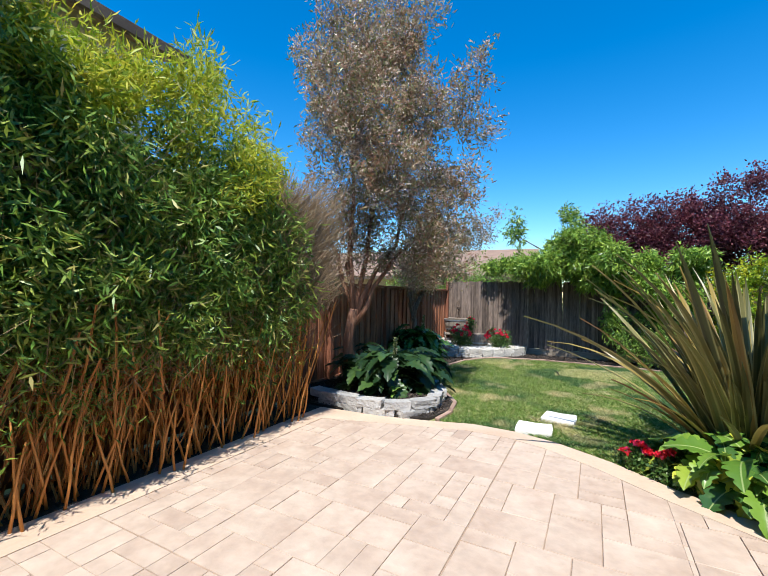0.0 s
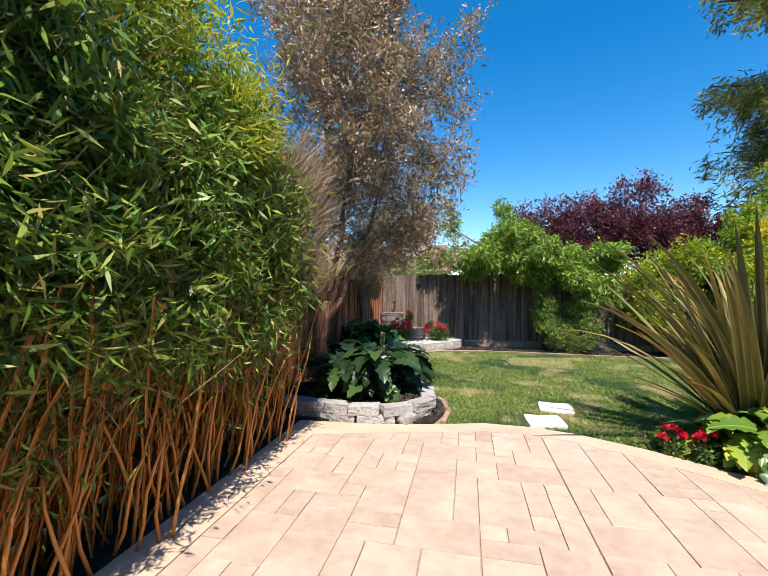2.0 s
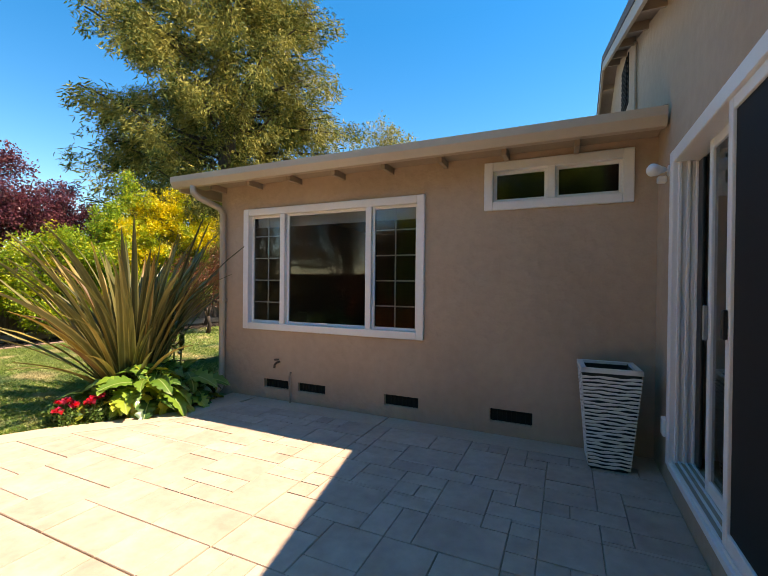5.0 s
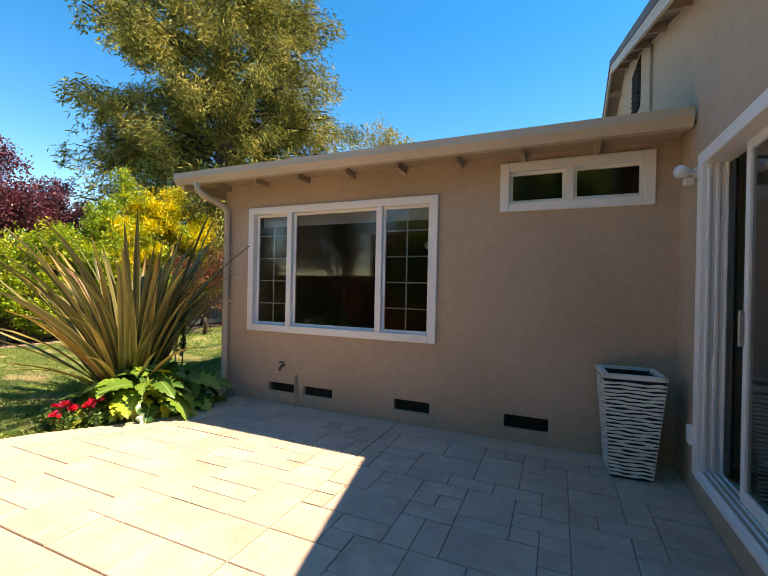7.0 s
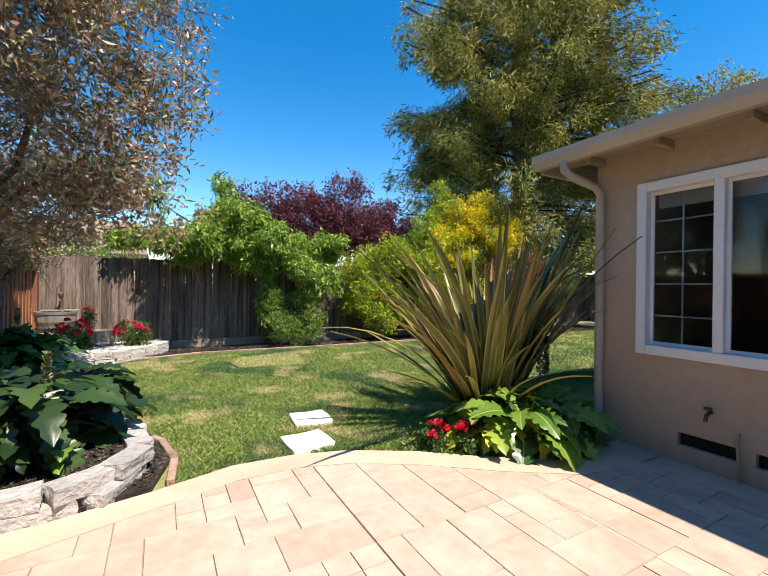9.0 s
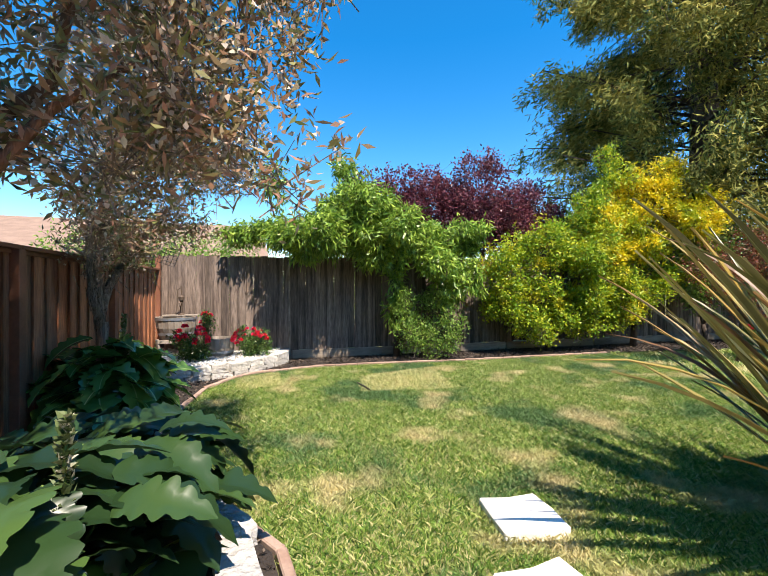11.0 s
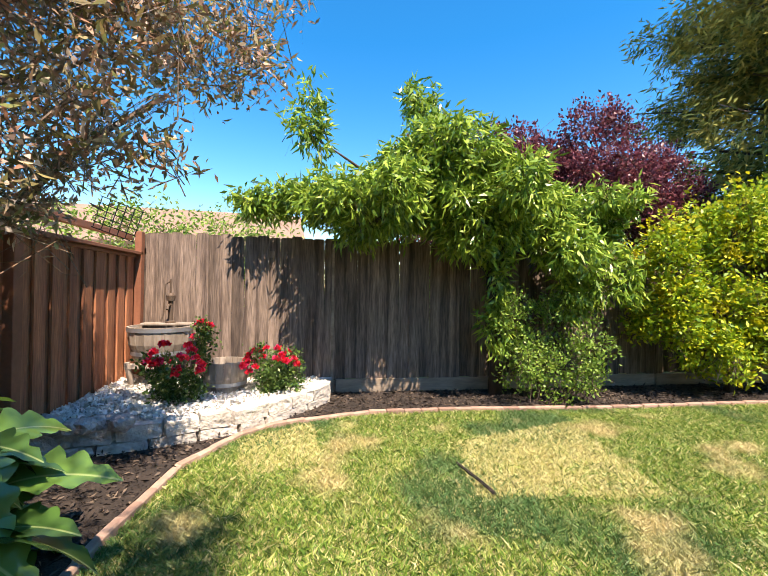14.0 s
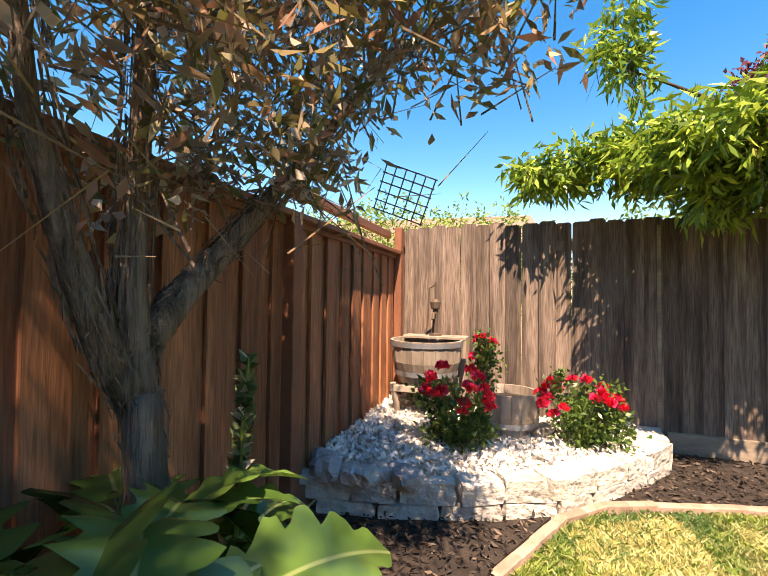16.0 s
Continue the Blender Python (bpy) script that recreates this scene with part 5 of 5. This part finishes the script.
def conifer(at, height, radius, seed):
    r = np.random.default_rng(seed)
    t = empty("redwood_tree", at, label="huge dark green redwood tree with drooping sprays", category="tree")
    part("trunk", tube(bmesh.new(), [(0, 0, 0), (0.1, 0, height * 0.3), (0, 0.1, height * 0.65), (0, 0, height)], [0.55, 0.42, 0.25, 0.05], 12, 0.05), M_BARKDARK, t, smooth=True)
    base_all, way_all, a_all, b_all = [], [], [], []
    z = 2.6
    while z < height - 0.3:
        f = z / height
        reach = radius * (1.08 - 0.25 * abs(f - 0.4)) * (1 - max(0, f - 0.55) / 0.45 * 0.85)
        for _ in range(7):
            az = r.random() * math.tau
            ln = reach * r.uniform(0.55, 1.1)
            d = np.array([math.cos(az), math.sin(az), 0])
            tip = np.array([0, 0, z + r.normal() * 0.3]) + d * ln + np.array([0, 0, ln * r.uniform(-0.15, 0.18)])
            root = np.array([0, 0, z])
            a_all.append(root), b_all.append(tip)
            m = int(4.2 * ln)
            u = 0.25 + 0.75 * r.random(m) ** 0.7
            c = root + (tip - root) * u[:, None] + r.normal(size=(m, 3)) * np.array([0.25, 0.25, 0.12])
            k = 44
            drop = r.random((m * k, 1))
            base_all.append(np.repeat(c, k, axis=0) + r.normal(size=(m * k, 3)) * np.array([0.22, 0.22, 0.10]) * (1 - 0.6 * drop) - np.array([0, 0, 0.75]) * drop + d * 0.2 * drop)
            way_all.append(np.tile(d * 0.6 + np.array([0, 0, -0.45]), (m * k, 1)) + r.normal(size=(m * k, 3)) * 0.5)
        z += 0.36
    base, way = np.concatenate(base_all), np.concatenate(way_all)
    put("sprays", quads_mesh("sprays", leaf_quads(r, base, way, r.uniform(0.15, 0.30, len(base)), r.uniform(0.03, 0.055, len(base))), M_REDWOOD), t)
    tagged(put("boughs", quads_mesh("boughs", np.concatenate([twig_quads(r, np.array(a_all), np.array(b_all), 0.06)] * 2), M_BARKDARK), t), kind="stuff")
    return t


conifer((11.5, 13.8, 0), 20, 5.3, 50)
leafy_tree("pale_tree", (20.5, 10.5, 0), (20.5, 10.5, 5), [(19.5, 10.5, 9.5), (21.5, 10.2, 9), (20.5, 9, 10)],
           [((20.5, 10.5, 9.0), (2.2, 2.2, 1.8)), ((20.2, 8.6, 8.6), (1.6, 1.8, 1.4))], 500, 14, 0.35, 0.16, 0.08, M_FAR, M_BARK, 51, "distant pale yellow-green tree beyond the roof", droop=0.1, r0=0.2)
for k, (x, y, z) in enumerate(((-3.6, 15.5, 2.2), (-5.5, 14.5, 2.2), (8.2, 13.2, 2.5), (6.4, 14.2, 2.1), (10.2, 13.0, 2.3), (12.4, 12.8, 2.3), (14.3, 10.5, 2.4), (14.3, 8.0, 2.4), (14.2, 5.5, 2.4), (-0.8, 14.6, 1.7), (2.4, 13.6, 1.6), (0.9, 13.3, 1.7), (4.0, 13.0, 1.8))):
    leafy_tree("neighbour_shrub", (x, y, 0), (x, y, 1.0), [(x, y, z), (x + 0.5, y, z - 0.3)], [((x, y, z), (1.2, 0.9, 0.9)), ((x + 0.8, y, z - 0.6), (1.1, 0.8, 0.9)), ((x - 0.7, y, z - 0.9), (1.1, 0.8, 0.9))], 420, 16, 0.2, 0.09, 0.04, M_SHRUB, M_BARKDARK, 60 + k, "green tree crown behind the fence", "tree", 0.3, 0.06)

# ---- neighbouring houses ----
def gable_house(name, at, w, d, h, rise, wallmat, roofmat, rz, label):
    hs = empty(name, at, rz, label=label, category="house")
    boxed("wall", (-w / 2, -d / 2, -0.2), (w / 2, d / 2, h), wallmat, hs)
    bm = bmesh.new()
    o = 0.5
    prof = [(-d / 2 - o, h - 0.12), (0, h + rise), (d / 2 + o, h - 0.12), (d / 2 + o, h - 0.26), (0, h + rise - 0.16), (-d / 2 - o, h - 0.26)]
    lo, hi = [bm.verts.new((-w / 2 - o, y, z)) for y, z in prof], [bm.verts.new((w / 2 + o, y, z)) for y, z in prof]
    for i in range(6):
        bm.faces.new((lo[i], hi[i], hi[(i + 1) % 6], lo[(i + 1) % 6]))
    for ring in (lo, hi):
        bm.faces.new(ring[0:2] + ring[4:6]), bm.faces.new(ring[1:5])
    bmesh.ops.recalc_face_normals(bm, faces=bm.faces)
    part("roof", bm, roofmat, hs)
    for s in (-1, 1):
        boxed("gutter", (-w / 2 - o, s * (d / 2 + o + 0.03) - 0.05, h - 0.30), (w / 2 + o, s * (d / 2 + o + 0.03) + 0.05, h - 0.14), M_IRON, hs)
    return hs


gable_house("neighbour_house", (-11.0, -2.5, 0), 13, 9, 5.6, 1.8, M_ROOMWALL, M_ROOFTILE, 90, "pale neighbour house with brown tile roof behind the hedge")
gable_house("neighbour_house", (-9.0, 21.5, 0), 12, 8, 2.6, 1.5, M_STUCCO, M_ROOFTILE, 5, "low neighbour house with tan roof behind the fence")

# ---- flax clump ----
def strap_leaf(seed, length, width, bend):
    r = random.Random(seed)
    bm = bmesh.new()
    rows = []
    nseg = 9
    for i in range(nseg + 1):
        f = i / nseg
        ang = bend * f ** 1.6
        y = length * (f - 0.12 * bend * f * f) * math.sin(ang * 0.55 + 0.02)
        z = length * f * math.cos(ang * 0.55)
        w = width * (0.75 + 0.55 * f) * (1 - f ** 3.5) + 0.002
        tw = 0.35 * math.sin(f * 2 + seed)
        rows.append([bm.verts.new((s * w / 2 * math.cos(tw), y + s * w / 2 * math.sin(tw) + (0.012 if s == 0 else 0), z)) for s in (-1, 0, 1)])
    for a, b in zip(rows, rows[1:]):
        for k in (0, 1):
            bm.faces.new((a[k], a[k + 1], b[k + 1], b[k]))
    me = bpy.data.meshes.new("strap_leaf")
    bm.to_mesh(me)
    bm.free()
    me.materials.append(M_FLAX)
    return me


r9 = random.Random(9)
flax = empty("flax_plant", (1.38, 4.95, 0), label="large bronze-green New Zealand flax clump with striped strap leaves", category="plant")
straps = [strap_leaf(k, 1.4 + 0.12 * k, 0.066 + 0.005 * (k % 4), (0.15, 0.35, 0.6, 0.2, 0.9, 0.4, 0.1, 0.5)[k]) for k in range(8)]
for i in range(225):
    az = r9.uniform(0, 360)
    rad = 0.22 * math.sqrt(r9.random())
    tilt = r9.uniform(1, 24) if i % 4 else r9.uniform(22, 50)
    k = r9.randrange(8) if tilt < 40 else r9.choice((0, 1, 2, 3, 5))
    if 180 < az < 300 and tilt > 22:
        tilt *= 0.5
    a = math.radians(az + 90)
    put("strap_leaf", straps[k], flax, pose(rad * math.cos(a), rad * math.sin(a), 0, 0, 0, az) @ pose(0, 0, 0, -tilt, 0, r9.uniform(-25, 25)) @ Matrix.Scale(r9.uniform(0.78, 1.14), 4))

dry_strap = strap_leaf(31, 1.25, 0.05, 1.9)
dry_strap.materials.clear()
dry_strap.materials.append(M_FLAXDRY)
for i in range(14):
    az = -90 + r9.uniform(-38, 30)
    put("dry_strap_leaf", dry_strap, flax, pose(0.1, 0, 0.05, 0, 0, az) @ pose(0, 0, 0, -r9.uniform(24, 50), 0, r9.uniform(-30, 30)) @ Matrix.Scale(r9.uniform(0.65, 0.95), 4))

# ---- acanthus ----
def lobed_leaf(seed, length, width, material):
    r = random.Random(seed)
    bm = bmesh.new()
    n = 30
    rows = []
    for i in range(n + 1):
        f = i / n
        env = math.sin(math.pi * min(1, 0.08 + 0.92 * f) ** 0.75) ** 0.8
        lobe = 0.45 + 0.55 * abs(math.sin(f * math.pi * 5 + 0.3)) ** 0.7
        w = width / 2 * env * lobe * r.uniform(0.93, 1.05) + 0.004
        y = length * f
        z = length * (0.32 * f - 0.62 * f * f)
        lift = 0.05 * math.sin(f * 28 + seed)
        rows.append([bm.verts.new(p) for p in ((-w, y + w * 0.25, z + w * 0.18 + lift * w), (-w * 0.5, y + w * 0.1, z + w * 0.16), (0, y, z), (w * 0.5, y + w * 0.1, z + w * 0.16), (w, y + w * 0.25, z + w * 0.18 - lift * w))])
    for a, b in zip(rows, rows[1:]):
        for k in range(4):
            bm.faces.new((a[k], a[k + 1], b[k + 1], b[k]))
    me = bpy.data.meshes.new("lobed_leaf")
    bm.to_mesh(me)
    bm.free()
    me.materials.append(material)
    for p in me.polygons:
        p.use_smooth = True
    return me


def acanthus(spots, count, leaves, height, seed, label):
    r = random.Random(seed)
    t = empty("acanthus_plant", label=label, category="plant")
    for i in range(count):
        cx, cy, z0, rad = r.choice(spots)
        az = r.uniform(0, 360)
        q = rad * math.sqrt(r.random()) * 0.7
        a = math.radians(az + 90)
        h = z0 + height * r.random() ** 0.7 * (1 - 0.45 * q / rad)
        put("lobed_leaf", r.choice(leaves), t, pose(cx + q * math.cos(a), cy + q * math.sin(a), h, 0, 0, az) @ pose(0, 0, 0, r.uniform(-50, 28), r.uniform(-25, 25), 0) @ Matrix.Scale(r.uniform(0.7, 1.15), 4))
        if i % 3 == 0:
            part("stalk", tube(bmesh.new(), [(cx, cy, z0 - 0.05), (cx + 0.5 * q * math.cos(a), cy + 0.5 * q * math.sin(a), (z0 + h) / 2), (cx + q * math.cos(a), cy + q * math.sin(a), h)], [0.010, 0.008, 0.006], 5), M_STEM, t)
    return t


def flower_spike(at, h, lean, seed):
    r = np.random.default_rng(seed)
    t = empty("acanthus_flower_spike", at, label="upright green acanthus flower spike with pale bracts", category="flower", group="acanthus spikes")
    part("stem", tube(bmesh.new(), [(0, 0, 0), (lean * 0.4, 0, h * 0.5), (lean, 0, h)], [0.011, 0.010, 0.006], 6), M_STEM, t)
    n = 150
    f = r.uniform(0.5, 1.0, n)
    az = r.random(n) * math.tau
    base = np.c_[lean * f ** 1.3, np.zeros(n), h * f]
    way = np.c_[np.cos(az), np.sin(az), np.full(n, 0.8)]
    tagged(put("bracts", quads_mesh("bracts", leaf_quads(r, base, way, 0.065 * (1.25 - 0.6 * f), 0.028, 0.4), M_SPIKE), t), kind="stuff")


# leaf sets differ by painted-in shade and sun as well as by size
SHADEL = [lobed_leaf(k, 0.33 + 0.04 * k, 0.19 + 0.02 * k, M_ACANSHADE) for k in range(4)]
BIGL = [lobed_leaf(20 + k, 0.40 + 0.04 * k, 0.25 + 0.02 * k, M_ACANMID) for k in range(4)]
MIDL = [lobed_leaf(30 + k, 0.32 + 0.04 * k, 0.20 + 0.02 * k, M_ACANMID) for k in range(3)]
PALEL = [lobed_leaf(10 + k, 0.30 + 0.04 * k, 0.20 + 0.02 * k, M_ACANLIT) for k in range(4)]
acanthus([(-3.0, 5.6, 0.14, 0.5), (-2.65, 5.5, 0.14, 0.42), (-2.55, 5.95, 0.12, 0.5), (-2.95, 6.2, 0.12, 0.5)], 300, SHADEL, 0.70, 70, "dense acanthus with large lobed leaves in the raised bed, tree shade painted into the dark green")
acanthus([(-2.38, 5.4, 0.14, 0.15)], 5, PALEL, 0.2, 71, "pale green young acanthus leaves beside the block wall")
acanthus([(1.15, 4.25, 0.0, 0.35), (1.5, 4.2, 0.0, 0.32), (1.0, 4.5, 0, 0.3)], 120, [*PALEL, *PALEL, *MIDL], 0.5, 72, "acanthus at the foot of the flax, sunlight painted into the bright green")
acanthus([(-3.5, 8.52, 0.0, 0.3), (-3.3, 8.35, 0.0, 0.3), (-3.5, 8.2, 0.0, 0.35), (-3.28, 8.15, 0, 0.25)], 250, BIGL, 0.95, 73, "green acanthus with glossy lobed leaves under the tree")
acanthus([(-2.9, 6.9, 0.0, 0.4)], 28, SHADEL, 0.4, 74, "acanthus beside the lawn edging, shade painted into the dark green")
for k, (x, y, z, h, l) in enumerate(((-3.52, 8.85, 0.1, 1.02, 0.06), (-3.27, 8.27, 0.1, 0.74, 0.03), (-2.5, 5.35, 0.2, 0.75, 0.02), (1.55, 4.4, 0.1, 1.0, 0.0), (1.68, 4.45, 0.1, 0.85, 0.03))):
    flower_spike((x, y, z), h, l, 80 + k)


# ---- roses and geraniums ----
def rose_bush(at, rad, h, blooms, seed, label, name="rose_bush", cat="rose bush"):
    r = np.random.default_rng(seed)
    t = empty(name, at, label=label, category=cat)
    for k in range(9):
        az = r.random() * math.tau
        part("stem", tube(bmesh.new(), [(0.05 * math.cos(az), 0.05 * math.sin(az), -0.05), (rad * 0.45 * math.cos(az), rad * 0.45 * math.sin(az), h * 0.5), (rad * 0.7 * math.cos(az), rad * 0.7 * math.sin(az), h * r.uniform(0.7, 1.0))], [0.008, 0.006, 0.004], 5), M_STEM, t)
    crown("leaves", r, [((0, 0, h * 0.5), (rad, rad, h * 0.5)), ((0, 0, h * 0.3), (rad * 0.7, rad * 0.7, h * 0.3))], int(740 * rad), 10, 0.075, 0.045, 0.028, M_ROSELEAF, t, droop=0.1, upward=0.2)
    for k in range(blooms):
        v = r.normal(size=3)
        v[2] = abs(v[2]) * 0.9 + 0.1
        v /= np.linalg.norm(v)
        c = np.array([v[0] * rad * 1.02, v[1] * rad * 1.02, h * 0.52 + v[2] * h * 0.54])
        s = r.uniform(0.04, 0.065)
        ang = r.random(16) * math.tau
        el = np.linspace(0.15, 1.4, 16)
        way = np.c_[np.cos(ang) * np.cos(el), np.sin(ang) * np.cos(el), np.sin(el)]
        q = leaf_quads(r, np.tile(c, (16, 1)) + way * 0.004, way, s, s * 0.9, 0.3)
        put("bloom", quads_mesh("bloom", q, M_ROSE), t)
    return t


rose_bush((-3.14, 10.75, 0.2), 0.25, 0.58, 26, 90, "rose bush with clusters of bright red blooms")
rose_bush((-2.98, 11.1, 0.5), 0.08, 0.5, 8, 93, "taller spray of red roses beside the barrels")
rose_bush((-2.29, 11.2, 0.2), 0.30, 0.46, 28, 91, "low rose bush covered in red blooms")
rose_bush((9.2, 10.9, 0.0), 0.25, 0.5, 12, 94, "small red rose bush in the far bed")
rose_bush((0.42, 4.62, -0.02), 0.12, 0.22, 6, 92, "red geranium at the edge of the patio", "geranium", "flower")
rose_bush((0.70, 4.45, -0.02), 0.12, 0.24, 5, 95, "red geranium under the flax leaves", "geranium", "flower")


# ---- barrels and hand pump ----
def half_barrel(name, at, r0, r1, h, label, hoops):
    t = empty(name, at, label=label, category="barrel")
    n = 20
    bm = bmesh.new()
    a0, a1 = -math.pi / n * 0.97, math.pi / n * 0.97
    prev = None
    for f in (0, 0.5, 1.0):
        rr = r0 + (r1 - r0) * f + 0.02 * math.sin(f * math.pi)
        ring = [bm.verts.new((q * math.cos(a), q * math.sin(a), h * f)) for q, a in ((rr, a0), (rr, a1), (rr - 0.022, a1), (rr - 0.022, a0))]
        if prev:
            for i in range(4):
                bm.faces.new((prev[i], prev[(i + 1) % 4], ring[(i + 1) % 4], ring[i]))
        else:
            bm.faces.new(ring[::-1])
        prev = ring
    bm.faces.new(prev)
    bmesh.ops.recalc_face_normals(bm, faces=bm.faces)
    me = bpy.data.meshes.new("stave")
    bm.to_mesh(me), bm.free()
    me.materials.append(M_BARREL)
    for k in range(n):
        put("stave", me, t, pose(0, 0, 0, 0, 0, 360 * k / n))
    part("bottom", tube(bmesh.new(), [(0, 0, 0.02), (0, 0, 0.05)], r0 - 0.02, 20), M_BARREL, t)
    part("fill", tube(bmesh.new(), [(0, 0, h * 0.72), (0, 0, h * 0.78)], r1 - 0.03, 20), M_MULCH, t)
    for f in hoops:
        rr = r0 + (r1 - r0) * f + 0.02 * math.sin(f * math.pi) + 0.004
        bm = bmesh.new()
        bmesh.ops.create_cone(bm, cap_ends=False, segments=32, radius1=rr, radius2=rr + 0.003, depth=0.042, matrix=Matrix.Translation((0, 0, h * f)))
        part("hoop", bm, M_HOOP, t, "galvanised hoop", smooth=True)
    return t


BRX, BRY = -3.52, 11.45
brl = half_barrel("half_barrel", (BRX, BRY, 0.54), 0.25, 0.33, 0.38, "weathered wooden half barrel with blue-grey metal hoops on a stand", (0.25, 0.92))
stand = empty("barrel_stand", (BRX, BRY, 0.24), label="rough wooden stand under the half barrel", category="stand")
for sx, sy in ((-1, -1), (1, -1), (1, 1), (-1, 1)):
    part("leg", tube(bmesh.new(), [(sx * 0.2, sy * 0.2, 0.0), (sx * 0.24, sy * 0.24, 0.31)], 0.03, 6), M_BARREL, stand)
part("crossbar", box(bmesh.new(), (-0.26, -0.26, 0.24), (0.26, -0.2, 0.295), 0.004), M_BARREL, stand)
part("crossbar", box(bmesh.new(), (-0.26, 0.2, 0.24), (0.26, 0.26, 0.295), 0.004), M_BARREL, stand)
half_barrel("planter_barrel", (-2.8, 11.35, 0.2), 0.21, 0.25, 0.34, "smaller weathered wooden planter barrel", (0.3,))
pump = empty("hand_pump", (BRX + 0.05, BRY + 0.15, 0.93), label="old cast-iron hand water pump on the barrel", category="pump")
part("shelf", box(bmesh.new(), (-0.30, -0.08, -0.015), (0.30, 0.12, 0.012), 0.004), M_BARREL, pump)
part("column", tube(bmesh.new(), [(0, 0, 0.01), (0, 0, 0.03), (0, 0, 0.04), (0, 0, 0.26), (0, 0, 0.27), (0, 0, 0.33), (0, 0, 0.36)], [0.06, 0.06, 0.028, 0.026, 0.045, 0.05, 0.02], 10), M_IRON, pump)
part("rod", tube(bmesh.new(), [(0, 0, 0.35), (0, 0, 0.52)], 0.012, 6), M_IRON, pump)
part("spout", tube(bmesh.new(), [(0, 0, 0.22), (0, -0.08, 0.22), (0, -0.11, 0.17)], 0.016, 7), M_IRON, pump)
part("handle", tube(bmesh.new(), [(0, 0, 0.50), (-0.06, 0.0, 0.46), (-0.07, -0.02, 0.12), (-0.09, -0.04, 0.03)], 0.010, 6), M_IRON, pump)
# wire feeder hanging by the tree
cage = empty("wire_cage", (-3.30, 9.95, 1.85), 15, label="small dark wire mesh feeder cage hanging in the tree", category="feeder")
for k in range(6):
    part("wire", tube(bmesh.new(), [(-0.14 + 0.056 * k, 0, -0.13), (-0.14 + 0.056 * k, 0, 0.13)], 0.004, 4), M_BLACK, cage)
    part("wire", tube(bmesh.new(), [(-0.15, 0, -0.13 + 0.052 * k), (0.15, 0, -0.13 + 0.052 * k)], 0.004, 4), M_BLACK, cage)
cage.matrix_basis = pose(-3.30, 9.95, 1.87, 25, 20, 15)

# ---- patio pieces ----
def clip(poly, a, b):
    out = []
    for p, q in zip(poly, poly[1:] + poly[:1]):
        sp = (b[0] - a[0]) * (p[1] - a[1]) - (b[1] - a[1]) * (p[0] - a[0])
        sq = (b[0] - a[0]) * (q[1] - a[1]) - (b[1] - a[1]) * (q[0] - a[0])
        if sp >= 0:
            out.append(p)
        if sp * sq < 0:
            f = sp / (sp - sq)
            out.append((p[0] + (q[0] - p[0]) * f, p[1] + (q[1] - p[1]) * f))
    return out


U, NX, NY = 0.165, 31, 34
used = set()
FIELDS = [[(1.80, WY), (1.80, 3.57), (1.15, 3.62), (1.15, WY)], [(1.15, WY), (1.15, 3.62), (0.6, 3.98), (0.6, WY)], [(0.6, WY), *FIELD[3:]]]
rp = random.Random(12)
for j in range(NY):
    for i in range(NX):
        if (i, j) in used:
            continue
        for w, h in rp.sample([(2, 2), (3, 2), (2, 1), (2, 3), (1, 2), (2, 2), (1, 1)], 7) + [(1, 1)]:
            cells = [(i + a, j + b) for a in range(w) for b in range(h)]
            split = i < 14 <= i + w - 1 or j < 15 <= j + h - 1
            if i + w <= NX and not split and not any(c in used for c in cells):
                break
        used.update(cells)
        g = rp.uniform(0.0012, 0.0036)
        gl = 0.009 if i == 14 else g
        x0, y0 = -3.0 + i * U + gl, WY + j * U + (0.008 if j == 15 else g)
        x1, y1 = -3.0 + (i + w) * U - g, WY + (j + h) * U - g
        for field in FIELDS:
            poly = [(x0, y0), (x1, y0), (x1, y1), (x0, y1)]
            for a, b in zip(field, field[1:] + field[:1]):
                poly = clip(poly, a, b)
                if len(poly) < 3:
                    break
            if len(poly) < 3:
                continue
            cx, cy = sum(p[0] for p in poly) / len(poly), sum(p[1] for p in poly) / len(poly)
            bm = bmesh.new()
            dz = rp.uniform(-0.0015, 0.0015)
            top = [bm.verts.new((cx + (x - cx) * 0.985, cy + (y - cy) * 0.985, dz)) for x, y in poly]
            rim = [bm.verts.new((x, y, -0.005)) for x, y in poly]
            low = [bm.verts.new((x, y, -0.02)) for x, y in poly]
            bm.faces.new(top)
            for k in range(len(poly)):
                k2 = (k + 1) % len(poly)
                bm.faces.new((rim[k], rim[k2], top[k2], top[k])), bm.faces.new((low[k], low[k2], rim[k2], rim[k]))
            part("paver", bm, M_PAVER, patio)
